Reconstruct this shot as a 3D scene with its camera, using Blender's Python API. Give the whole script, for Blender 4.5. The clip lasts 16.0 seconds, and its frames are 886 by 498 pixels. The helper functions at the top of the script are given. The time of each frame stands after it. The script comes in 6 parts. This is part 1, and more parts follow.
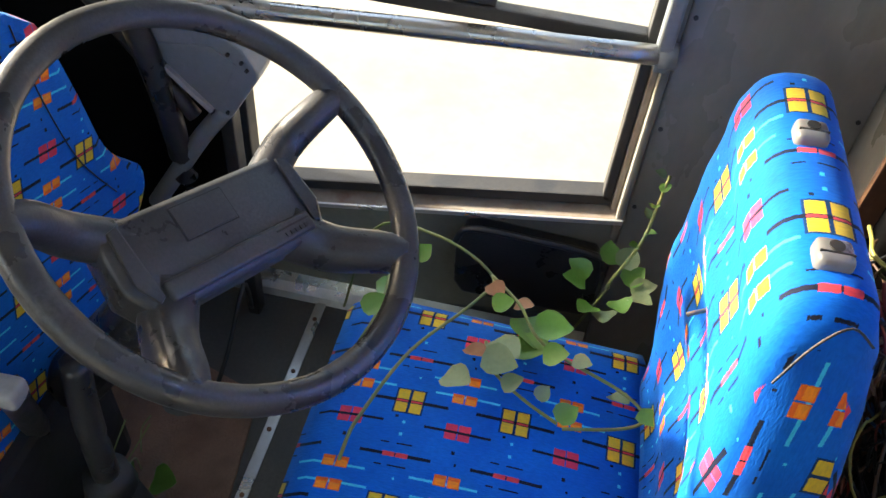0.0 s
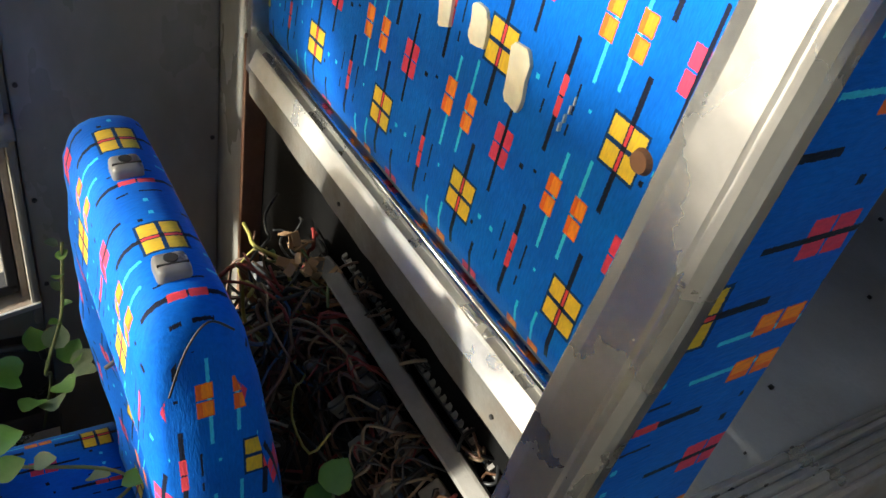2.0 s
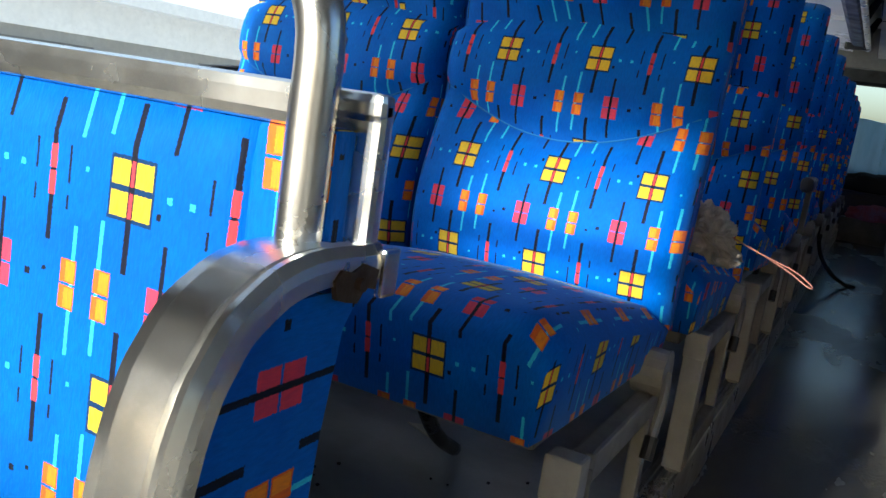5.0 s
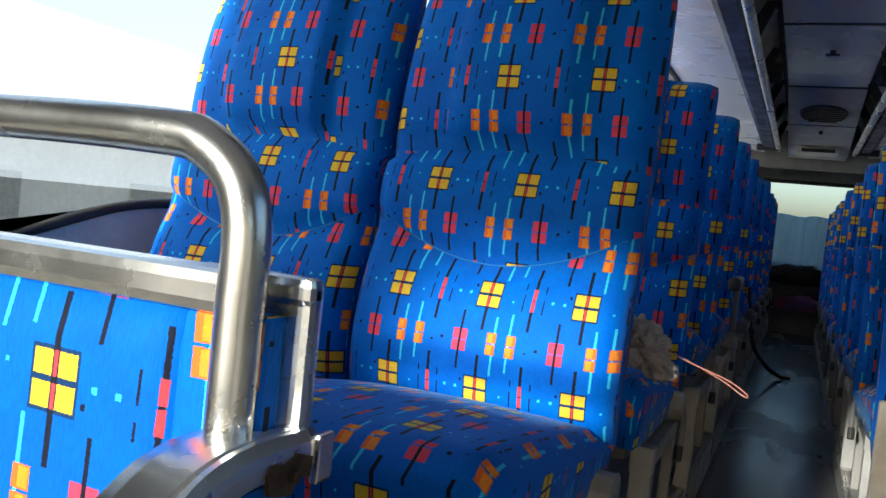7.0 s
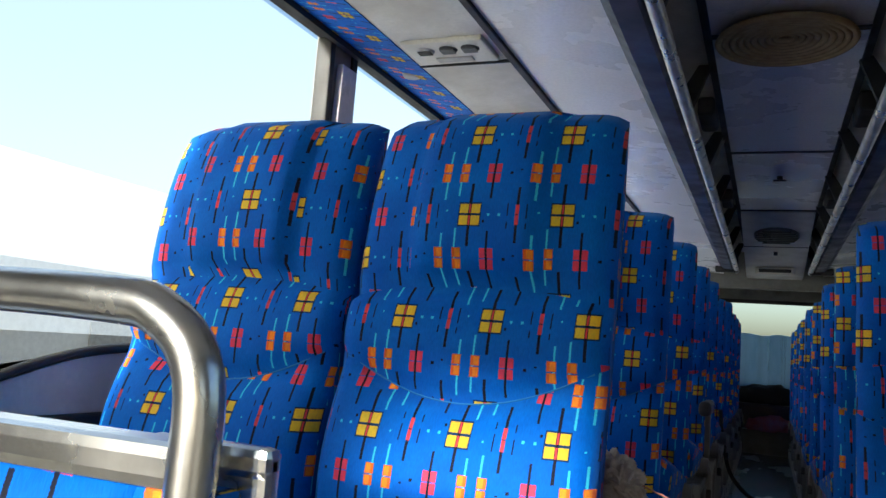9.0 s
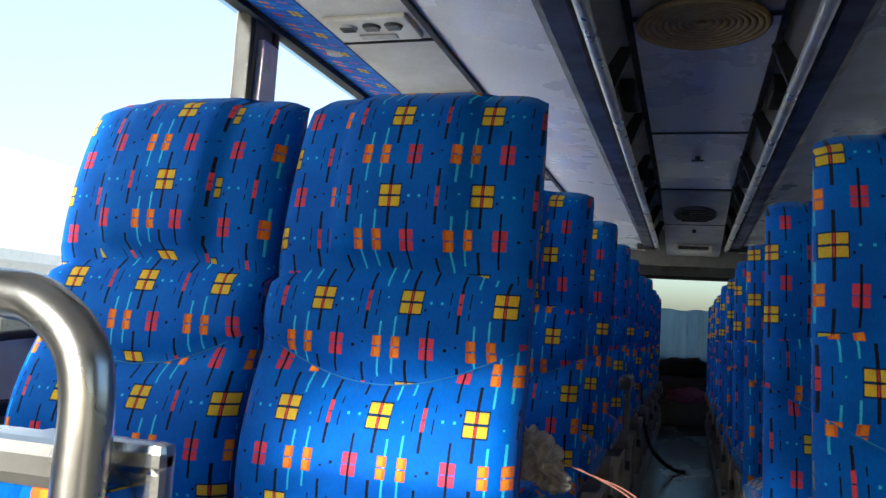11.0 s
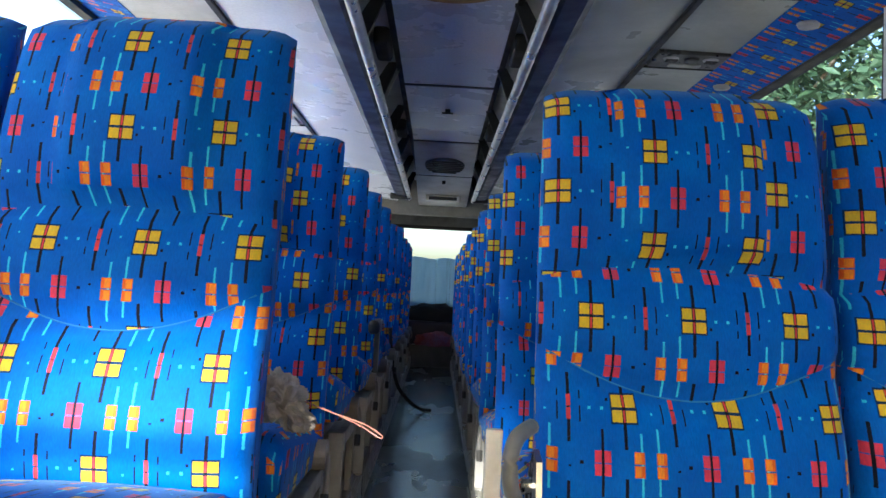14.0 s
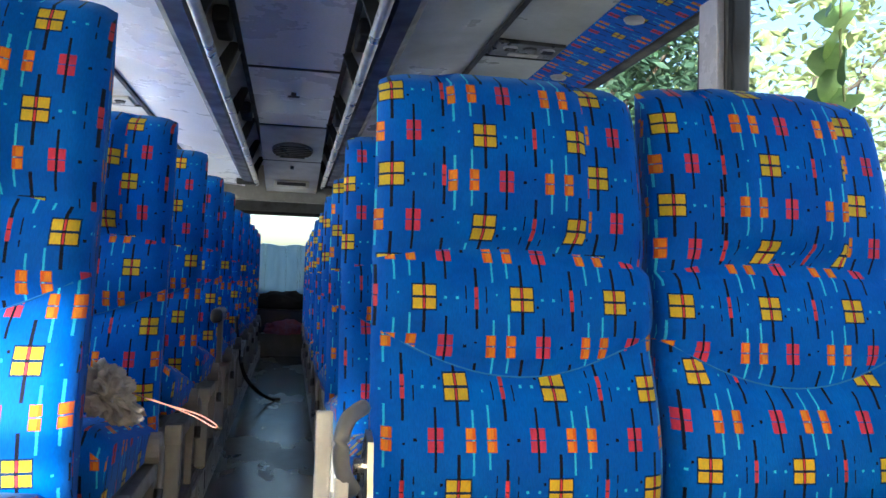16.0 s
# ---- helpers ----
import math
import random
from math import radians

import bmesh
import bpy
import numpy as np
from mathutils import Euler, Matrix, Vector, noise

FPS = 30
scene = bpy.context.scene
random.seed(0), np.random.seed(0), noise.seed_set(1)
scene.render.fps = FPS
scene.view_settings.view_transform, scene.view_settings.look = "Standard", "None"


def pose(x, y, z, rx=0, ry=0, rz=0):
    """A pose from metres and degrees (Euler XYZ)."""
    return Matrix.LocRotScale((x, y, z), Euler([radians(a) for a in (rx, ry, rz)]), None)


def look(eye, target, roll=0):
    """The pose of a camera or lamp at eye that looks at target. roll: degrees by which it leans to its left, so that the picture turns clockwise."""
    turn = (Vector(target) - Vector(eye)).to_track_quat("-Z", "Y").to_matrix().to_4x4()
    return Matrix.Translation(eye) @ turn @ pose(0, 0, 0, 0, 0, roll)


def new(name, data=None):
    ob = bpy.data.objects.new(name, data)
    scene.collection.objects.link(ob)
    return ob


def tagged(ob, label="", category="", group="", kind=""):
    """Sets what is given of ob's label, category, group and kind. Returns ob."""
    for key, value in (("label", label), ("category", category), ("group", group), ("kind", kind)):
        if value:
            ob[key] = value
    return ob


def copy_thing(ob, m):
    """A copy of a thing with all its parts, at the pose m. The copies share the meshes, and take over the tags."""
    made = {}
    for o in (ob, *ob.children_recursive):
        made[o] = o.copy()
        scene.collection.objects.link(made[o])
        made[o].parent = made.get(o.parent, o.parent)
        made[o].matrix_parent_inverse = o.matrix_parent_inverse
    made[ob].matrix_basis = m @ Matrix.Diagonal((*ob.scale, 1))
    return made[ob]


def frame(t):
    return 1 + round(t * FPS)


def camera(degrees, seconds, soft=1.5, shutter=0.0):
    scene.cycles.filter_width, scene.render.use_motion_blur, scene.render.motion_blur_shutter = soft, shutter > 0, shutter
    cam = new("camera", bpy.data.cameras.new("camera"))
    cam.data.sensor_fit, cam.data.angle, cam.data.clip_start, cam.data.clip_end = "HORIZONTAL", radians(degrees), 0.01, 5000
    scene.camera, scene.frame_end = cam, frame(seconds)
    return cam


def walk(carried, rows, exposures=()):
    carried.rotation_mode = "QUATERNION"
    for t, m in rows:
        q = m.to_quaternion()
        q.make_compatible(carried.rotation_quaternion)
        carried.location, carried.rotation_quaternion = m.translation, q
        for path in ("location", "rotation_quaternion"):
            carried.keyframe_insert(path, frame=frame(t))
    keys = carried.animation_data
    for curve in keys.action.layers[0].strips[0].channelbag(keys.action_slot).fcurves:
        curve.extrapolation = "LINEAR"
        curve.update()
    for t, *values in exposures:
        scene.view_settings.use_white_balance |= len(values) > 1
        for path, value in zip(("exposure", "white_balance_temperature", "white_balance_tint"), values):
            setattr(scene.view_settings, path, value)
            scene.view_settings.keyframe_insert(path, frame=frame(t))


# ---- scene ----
cam = camera(57.2, 16.0)
PATH = [
    (0, (0.088, 0.0514, 1.4406), (-1.2938, -0.13, 0.0061), 5.93),
    (0.5, (0.0944, 0.0771, 1.4476), (-1.3176, 0.1165, 0.0317), 7.94),
    (1, (0.1018, 0.1048, 1.4527), (-1.3078, 0.4796, 0.0848), 10.67),
    (1.5, (0.1151, 0.1344, 1.4598), (-1.2145, 0.8787, 0.1643), 12.69),
    (2, (0.1354, 0.1535, 1.4756), (-1.1281, 1.1306, 0.2711), 12.75),
    (2.3, (0.1596, 0.1686, 1.4902), (-1.0637, 1.3101, 0.3952), 12.78),
    (2.5, (0.1627, 0.1739, 1.5084), (-1.0043, 1.4168, 0.4634), 12.72),
    (3, (0.1829, 0.1897, 1.532), (-0.9175, 1.6179, 0.6683), 11.74),
    (3.5, (0.197, 0.1987, 1.5544), (-0.8375, 1.769, 0.8723), 10.53),
    (4, (0.2031, 0.2008, 1.5745), (-0.7794, 1.8499, 1.0126), 10.01),
    (4.5, (0.208, 0.1983, 1.5864), (-0.7296, 1.9066, 1.1349), 8.92),
    (4.7, (0.204, 0.1984, 1.5864), (-0.7093, 1.9298, 1.1738), 8.88),
    (6.8, (0.2032, 0.1997, 1.6230), (-0.5923, 2.0290, 1.5150), 6.44),
    (7, (0.2031, 0.1998, 1.6265), (-0.5983, 2.0305, 1.5426), 6.09),
    (7.5, (0.2001, 0.2036, 1.6332), (-0.5970, 2.0363, 1.6364), 5.41),
    (8, (0.1972, 0.2074, 1.6398), (-0.5886, 2.0452, 1.7197), 4.98),
    (8.5, (0.2004, 0.2060, 1.6415), (-0.5744, 2.0420, 1.8085), 4.77),
    (8.7, (0.2017, 0.2055, 1.6422), (-0.5644, 2.0423, 1.8432), 4.57),
    (9.6, (0.2080, 0.2030, 1.6460), (-0.5050, 2.0640, 1.9050), 4.10),
    (10.8, (0.2151, 0.1998, 1.6495), (-0.3940, 2.0940, 1.8545), 3.6),
    (11, (0.2172, 0.2107, 1.6509), (-0.3656, 2.1145, 1.8435), 3.66),
    (11.5, (0.2212, 0.2117, 1.649), (-0.2733, 2.1425, 1.8146), 3.36),
    (12, (0.2243, 0.2198, 1.6473), (-0.1688, 2.1747, 1.7999), 3.35),
    (12.5, (0.2293, 0.2158, 1.6441), (-0.0716, 2.1884, 1.7754), 3.35),
    (13, (0.2313, 0.2149, 1.6411), (0.0275, 2.2008, 1.7559), 3.64),
    (13.5, (0.2313, 0.217, 1.6392), (0.1327, 2.2117, 1.7483), 3.32),
    (14, (0.2344, 0.222, 1.6374), (0.2428, 2.2195, 1.7417), 3.01),
    (14.5, (0.2383, 0.218, 1.6372), (0.3417, 2.2124, 1.7364), 2.5),
    (15, (0.2463, 0.2179, 1.6362), (0.4416, 2.2063, 1.7302), 2.4),
    (15.5, (0.2573, 0.2168, 1.6342), (0.5325, 2.1963, 1.7248), 2.21),
    (16, (0.2663, 0.2178, 1.6322), (0.6323, 2.1822, 1.7193), 2.01),
]
EXPOSURES = [(0.0, 2.5, 6700, 7), (0.8, 2.2, 6600, 7), (1.5, 1.65, 6450, 6), (2.5, 1.3, 6300, 5), (3.5, 1.15, 6150, 4), (6.0, 1.05, 6150, 4), (8.5, 0.95, 6250, 5), (11.0, 1.0, 6200, 5), (12.5, 1.5, 6150, 5), (16.0, 2.05, 6150, 5)]
walk(cam, [(t, look(eye, target, roll)) for t, eye, target, roll in PATH], EXPOSURES)

# ---- light ----
world = bpy.data.worlds.new("world")
scene.world = world
world.use_nodes = True
wn = world.node_tree.nodes
sky = wn.new("ShaderNodeTexSky")
sky.sky_type, sky.sun_disc = "NISHITA", False
sky.dust_density, sky.air_density = 4.0, 1.0
SUN_EL, SUN_AZ = 16.5, 192.5          # degrees; azimuth from +y, clockwise seen from above
sky.sun_elevation, sky.sun_rotation = radians(SUN_EL), radians(SUN_AZ)
wn["Background"].inputs[1].default_value = 0.15
world.node_tree.links.new(sky.outputs[0], wn["Background"].inputs[0])
sun_data = bpy.data.lights.new("sun", "SUN")
sun_data.energy, sun_data.angle, sun_data.color = 5.0, radians(3.5), (1.0, 0.95, 0.86)
sun = new("sun", sun_data)
sd = Vector((math.sin(radians(SUN_AZ)) * math.cos(radians(SUN_EL)), math.cos(radians(SUN_AZ)) * math.cos(radians(SUN_EL)), math.sin(radians(SUN_EL))))
sun.matrix_world = look(sd * 30, (0, 0, 0))


def window_light(name, x, y, z, sx, sy, target, power):
    d = bpy.data.lights.new(name, "AREA")
    d.shape, d.size, d.size_y, d.energy, d.color = "RECTANGLE", sx, sy, power, (0.93, 0.97, 1.0)
    ob = new(name, d)
    ob.matrix_world = look((x, y, z), target)
    return ob


# area lamp added outside the driver's side windows to boost the open sky's daylight
window_light("window_sky", -1.172, 4.5, 2.1, 7.9, 0.98, (1.5, 4.5, 2.1), 6.0)

# ---- materials ----
def nodes_of(name, rough=0.6, metal=0.0):
    m = bpy.data.materials.new(name)
    m.use_nodes = True
    nt = m.node_tree
    b = nt.nodes["Principled BSDF"]
    b.inputs["Roughness"].default_value = rough
    b.inputs["Metallic"].default_value = metal
    return m, nt, b


def mixc(nt, fac, a, b, blend="MIX"):
    n = nt.nodes.new("ShaderNodeMix")
    n.data_type, n.blend_type = "RGBA", blend
    for key, v in ((0, fac), (6, a), (7, b)):
        if isinstance(v, (int, float)):
            n.inputs[key].default_value = v
        elif isinstance(v, tuple):
            n.inputs[key].default_value = (*v, 1)
        else:
            nt.links.new(v, n.inputs[key])
    return n.outputs[2]


def noise_of(nt, scale, detail=4, coord="Object", stretch=(1, 1, 1), rough=0.6):
    tc, mp, nz = nt.nodes.new("ShaderNodeTexCoord"), nt.nodes.new("ShaderNodeMapping"), nt.nodes.new("ShaderNodeTexNoise")
    mp.inputs["Scale"].default_value = stretch
    nz.inputs["Scale"].default_value, nz.inputs["Detail"].default_value, nz.inputs["Roughness"].default_value = scale, detail, rough
    nt.links.new(tc.outputs[coord], mp.inputs[0])
    nt.links.new(mp.outputs[0], nz.inputs["Vector"])
    return nz.outputs["Fac"]


def ramp(nt, fac, lo, hi):
    n = nt.nodes.new("ShaderNodeMapRange")
    n.inputs[1].default_value, n.inputs[2].default_value = lo, hi
    nt.links.new(fac, n.inputs[0])
    return n.outputs[0]


def bump(nt, b, height, strength=0.3, dist=0.002):
    n = nt.nodes.new("ShaderNodeBump")
    n.inputs["Strength"].default_value, n.inputs["Distance"].default_value = strength, dist
    nt.links.new(height, n.inputs["Height"])
    nt.links.new(n.outputs[0], b.inputs["Normal"])


def surface(name, col, dirt=None, rough=0.6, metal=0.0, scale=8, fine=90, amount=0.5, bumps=0.25, dist=0.002, rvar=0.15, stretch=(1, 1, 1)):
    """Grain and larger stains on a base colour."""
    m, nt, b = nodes_of(name, rough, metal)
    dirt = dirt or tuple(c * 0.55 for c in col)
    big = ramp(nt, noise_of(nt, scale, 5, stretch=stretch), 0.4, 0.72)
    small = noise_of(nt, fine, 3, stretch=stretch)
    mul = nt.nodes.new("ShaderNodeMath")
    mul.operation = "MULTIPLY"
    mul.inputs[1].default_value = amount
    nt.links.new(big, mul.inputs[0])
    c = mixc(nt, mul.outputs[0], col, dirt)
    c = mixc(nt, ramp(nt, small, 0.35, 0.9), c, tuple(x * 0.8 for x in col))
    nt.links.new(c, b.inputs["Base Color"])
    rr = nt.nodes.new("ShaderNodeMapRange")
    rr.inputs[3].default_value, rr.inputs[4].default_value = max(0.05, rough - rvar), min(1, rough + rvar)
    nt.links.new(big, rr.inputs[0])
    nt.links.new(rr.outputs[0], b.inputs["Roughness"])
    if bumps:
        bump(nt, b, small, bumps, dist)
    return m


def moquette():
    """Woven bus-seat cloth: printed blocks and lines on blue, laid by the UV in metres."""
    m, nt, b = nodes_of("moquette", 0.75)
    PX, PY = 0.16, 0.152
    uv, sep = nt.nodes.new("ShaderNodeUVMap"), nt.nodes.new("ShaderNodeSeparateXYZ")
    nt.links.new(uv.outputs[0], sep.inputs[0])

    def math2(op, a, c=None):
        n = nt.nodes.new("ShaderNodeMath")
        n.operation = op
        for i, v in enumerate((a, c)):
            if v is None:
                continue
            if isinstance(v, (int, float)):
                n.inputs[i].default_value = v
            else:
                nt.links.new(v, n.inputs[i])
        return n.outputs[0]

    wob = math2("MULTIPLY", math2("SUBTRACT", noise_of(nt, 700, 1, "UV"), 0.5), 0.0022)
    U, V = math2("ADD", sep.outputs[0], wob), math2("ADD", sep.outputs[1], wob)

    def near(x, centre, period):
        """|distance| to the nearest repeat of centre."""
        return math2("ABSOLUTE", math2("SUBTRACT", math2("FLOORED_MODULO", math2("ADD", x, period / 2 - centre), period), period / 2))

    cache = {}

    def box(cu, cv, wu, wv):
        k1, k2 = ("u", round(cu, 4)), ("v", round(cv, 4))
        if k1 not in cache:
            cache[k1] = near(U, cu, PX)
        if k2 not in cache:
            cache[k2] = near(V, cv, PY)
        return math2("MULTIPLY", math2("LESS_THAN", cache[k1], wu / 2), math2("LESS_THAN", cache[k2], wv / 2))

    def any_of(*boxes):
        out = boxes[0]
        for x in boxes[1:]:
            out = math2("MAXIMUM", out, x)
        return out

    weave = noise_of(nt, 420, 2, "UV", (1, 0.25, 1))
    worn = ramp(nt, noise_of(nt, 9, 4, "Object"), 0.35, 0.75)
    base = mixc(nt, worn, (0.0003, 0.094, 0.48), (0.0004, 0.142, 0.60))
    h = PY / 2
    cyan = any_of(box(0.112, h - 0.004, 0.0034, 0.092), box(0.137, h + 0.004, 0.0034, 0.094), box(0.034, 0.0, 0.0045, 0.0045), box(0.053, 0.0, 0.0045, 0.0045),
                  box(0.118, 0.006, 0.003, 0.003))
    c = mixc(nt, cyan, base, (0.05, 0.52, 0.76))
    navy = any_of(box(0.0, 0.0, 0.041, 0.043))
    c = mixc(nt, navy, c, (0.004, 0.03, 0.10))
    yellow = any_of(*[box(u, v, 0.0156, 0.0166) for u in (-0.0106, 0.0106) for v in (-0.0104, 0.0104)])
    c = mixc(nt, yellow, c, (0.68, 0.46, 0.025))
    orange = any_of(*[box(u, h + v, 0.0155, 0.0165) for u in (0.108, 0.141) for v in (-0.0093, 0.0093)])
    c = mixc(nt, orange, c, (0.72, 0.13, 0.012))
    glow = any_of(*[box(u, h + v, 0.009, 0.014) for u in (0.110, 0.143) for v in (-0.0093, 0.0093)])
    c = mixc(nt, glow, c, (0.83, 0.25, 0.012))
    pink = any_of(*[box(0.035 + u, h + v, 0.0115, 0.0165) for u in (-0.0062, 0.0062) for v in (-0.0092, 0.0092)])
    c = mixc(nt, pink, c, (0.62, 0.045, 0.09))
    black = any_of(box(0.0, 0.0, 0.0052, 0.112), box(0.035, h, 0.0040, 0.094), box(0.0845, 0.0, 0.0048, 0.098),
                   box(0.0675, 0.009, 0.0022, 0.022), box(0.0675, -0.018, 0.0022, 0.012), box(0.101, 0.006, 0.0022, 0.026), box(0.101, -0.02, 0.0022, 0.010),
                   box(0.066, h, 0.0055, 0.0048), box(0.026, -0.012, 0.004, 0.0045), box(0.083, h + 0.006, 0.004, 0.003))
    c = mixc(nt, black, c, (0.006, 0.006, 0.012))
    red = any_of(*[box(0.0845, v, 0.0066, 0.0165) for v in (-0.0092, 0.0092)], *[box(0.0, v, 0.0030, 0.0165) for v in (-0.0105, 0.0105)])
    c = mixc(nt, red, c, (0.64, 0.05, 0.06))
    c = mixc(nt, math2("MULTIPLY", ramp(nt, weave, 0.35, 0.8), 0.28), c, (0.0, 0.02, 0.09))
    c = mixc(nt, math2("MULTIPLY", ramp(nt, noise_of(nt, 3.5, 6, "Object"), 0.55, 0.8), 0.15), c, (0.01, 0.03, 0.07))
    nt.links.new(c, b.inputs["Base Color"])
    b.inputs["Sheen Weight"].default_value = 0.12
    b.inputs["Specular IOR Level"].default_value = 0.16
    b.inputs["Sheen Roughness"].default_value = 0.4
    b.inputs["Sheen Tint"].default_value = (0.35, 0.7, 1.0, 1)
    bump(nt, b, weave, 0.35, 0.0015)
    return m


CLOTH = moquette()
CHROME = surface("worn_chrome", (0.80, 0.80, 0.80), (0.66, 0.66, 0.65), 0.22, 1.0, 9, 70, 0.25, 0.05, rvar=0.07)
ALU = surface("aluminium", (0.55, 0.55, 0.54), (0.28, 0.26, 0.22), 0.36, 1.0, 10, 120, 0.7, 0.1)
BRIGHTALU = surface("bright_aluminium", (0.72, 0.71, 0.68), (0.35, 0.31, 0.24), 0.42, 0.75, 8, 120, 0.7, 0.1)
GREYPAINT = surface("grey_painted_steel", (0.20, 0.195, 0.17), (0.07, 0.06, 0.045), 0.55, 0.0, 6, 60, 0.8, 0.2)
POSTPAINT = surface("beige_painted_steel", (0.40, 0.395, 0.38), (0.21, 0.19, 0.16), 0.5, 0.0, 9, 60, 0.8, 0.2)
RUST = surface("rusted_steel", (0.17, 0.075, 0.035), (0.05, 0.03, 0.02), 0.9, 0.0, 12, 80, 0.8, 0.6)
STANDGREY = surface("grey_painted_stand", (0.26, 0.25, 0.23), (0.12, 0.10, 0.085), 0.5, 0.0, 9, 60, 0.8, 0.25)
DARKRUST = surface("dark_rust", (0.05, 0.028, 0.018), (0.02, 0.014, 0.01), 0.85, 0.0, 60, 200, 0.8, 0.6)
SOCKET = surface("socket_plastic", (0.20, 0.195, 0.185), (0.1, 0.09, 0.08), 0.4, 0.0, 20, 120, 0.6, 0.1)
PLATFORM = surface("grey_vinyl_floor", (0.44, 0.44, 0.42), (0.25, 0.24, 0.21), 0.55, 0.0, 5, 150, 0.8, 0.25)
AISLE = surface("worn_aisle_lino", (0.085, 0.088, 0.088), (0.045, 0.04, 0.035), 0.27, 0.0, 3, 140, 0.7, 0.25, rvar=0.1, stretch=(1, 0.35, 1))
CABFLOOR = surface("cab_rubber_floor", (0.07, 0.067, 0.06), (0.13, 0.12, 0.10), 0.7, 0.0, 7, 120, 0.8, 0.3)
MAT_BROWN = surface("brown_carpet", (0.24, 0.14, 0.095), (0.11, 0.065, 0.045), 0.95, 0.0, 10, 240, 0.9, 0.9, 0.005)
WHITEPANEL = surface("white_roof_laminate", (0.84, 0.83, 0.81), (0.70, 0.68, 0.64), 0.36, 0.0, 1.6, 90, 0.35, 0.08)
BEIGEPANEL = surface("beige_plastic", (0.66, 0.63, 0.55), (0.40, 0.36, 0.28), 0.45, 0.0, 6, 90, 0.6, 0.1)
NAVY = surface("navy_vinyl", (0.012, 0.016, 0.045), (0.02, 0.02, 0.025), 0.5, 0.0, 6, 120, 0.6, 0.2)
BLACK = surface("black_rubber", (0.012, 0.012, 0.012), (0.035, 0.03, 0.025), 0.65, 0.0, 9, 120, 0.7, 0.3)
BLACKPLASTIC = surface("black_plastic", (0.022, 0.022, 0.023), (0.07, 0.062, 0.052), 0.42, 0.0, 9, 200, 0.55, 0.15)
WHEELMAT = surface("faded_black_plastic", (0.036, 0.035, 0.036), (0.12, 0.115, 0.11), 0.38, 0.0, 11, 260, 0.5, 0.25, 0.001)
GREYPLASTIC = surface("grey_plastic", (0.20, 0.21, 0.22), (0.10, 0.10, 0.095), 0.5, 0.0, 8, 120, 0.6, 0.15)
LIGHTGREY = surface("light_grey_plastic", (0.42, 0.41, 0.39), (0.2, 0.18, 0.15), 0.5, 0.0, 20, 120, 0.6, 0.1)


def glass(name, tint):
    m, nt, b = nodes_of(name, 0.02)
    b.inputs["Transmission Weight"].default_value, b.inputs["IOR"].default_value = 1.0, 1.02
    b.inputs["Base Color"].default_value = (*tint, 1)
    return m


GLASS = glass("window_glass", (0.93, 0.97, 1.0))
TINTED = glass("blue_tinted_glass", (0.72, 0.82, 1.0))


# ---- mesh helpers ----
def part(name, bm, material, parent=None, label="", smooth=False, m=None):
    me = bpy.data.meshes.new(name)
    bm.normal_update()
    bm.to_mesh(me)
    bm.free()
    me.materials.append(material)
    if smooth:
        me.polygons.foreach_set("use_smooth", [True] * len(me.polygons))
    ob = new(name, me)
    if parent:
        ob.parent = parent
    if m is not None:
        ob.matrix_basis = m
    return tagged(ob, label)


def cuboid(x0, x1, y0, y1, z0, z1, bev=0.0, bm=None, seg=2, m=None):
    own = bmesh.new()
    bmesh.ops.create_cube(own, size=1)
    for v in own.verts:
        v.co = Vector(((x0 + x1) / 2 + v.co.x * (x1 - x0), (y0 + y1) / 2 + v.co.y * (y1 - y0), (z0 + z1) / 2 + v.co.z * (z1 - z0)))
    if bev:
        bmesh.ops.bevel(own, geom=own.edges[:], offset=bev, segments=seg, profile=0.6, affect="EDGES")
    if m is not None:
        bmesh.ops.transform(own, matrix=m, verts=own.verts)
    return merge(bm, own)


def merge(bm, own):
    if bm is None:
        return own
    me = bpy.data.meshes.new("tmp")
    own.to_mesh(me)
    own.free()
    bm.from_mesh(me)
    bpy.data.meshes.remove(me)
    return bm


def cyl(p, q, r, r2=None, seg=14, bm=None, caps=True):
    own = bmesh.new()
    p, q = Vector(p), Vector(q)
    bmesh.ops.create_cone(own, cap_ends=caps, segments=seg, radius1=r, radius2=r if r2 is None else r2, depth=(q - p).length)
    bmesh.ops.transform(own, matrix=Matrix.Translation((p + q) / 2) @ (q - p).to_track_quat("Z", "Y").to_matrix().to_4x4(), verts=own.verts)
    return merge(bm, own)


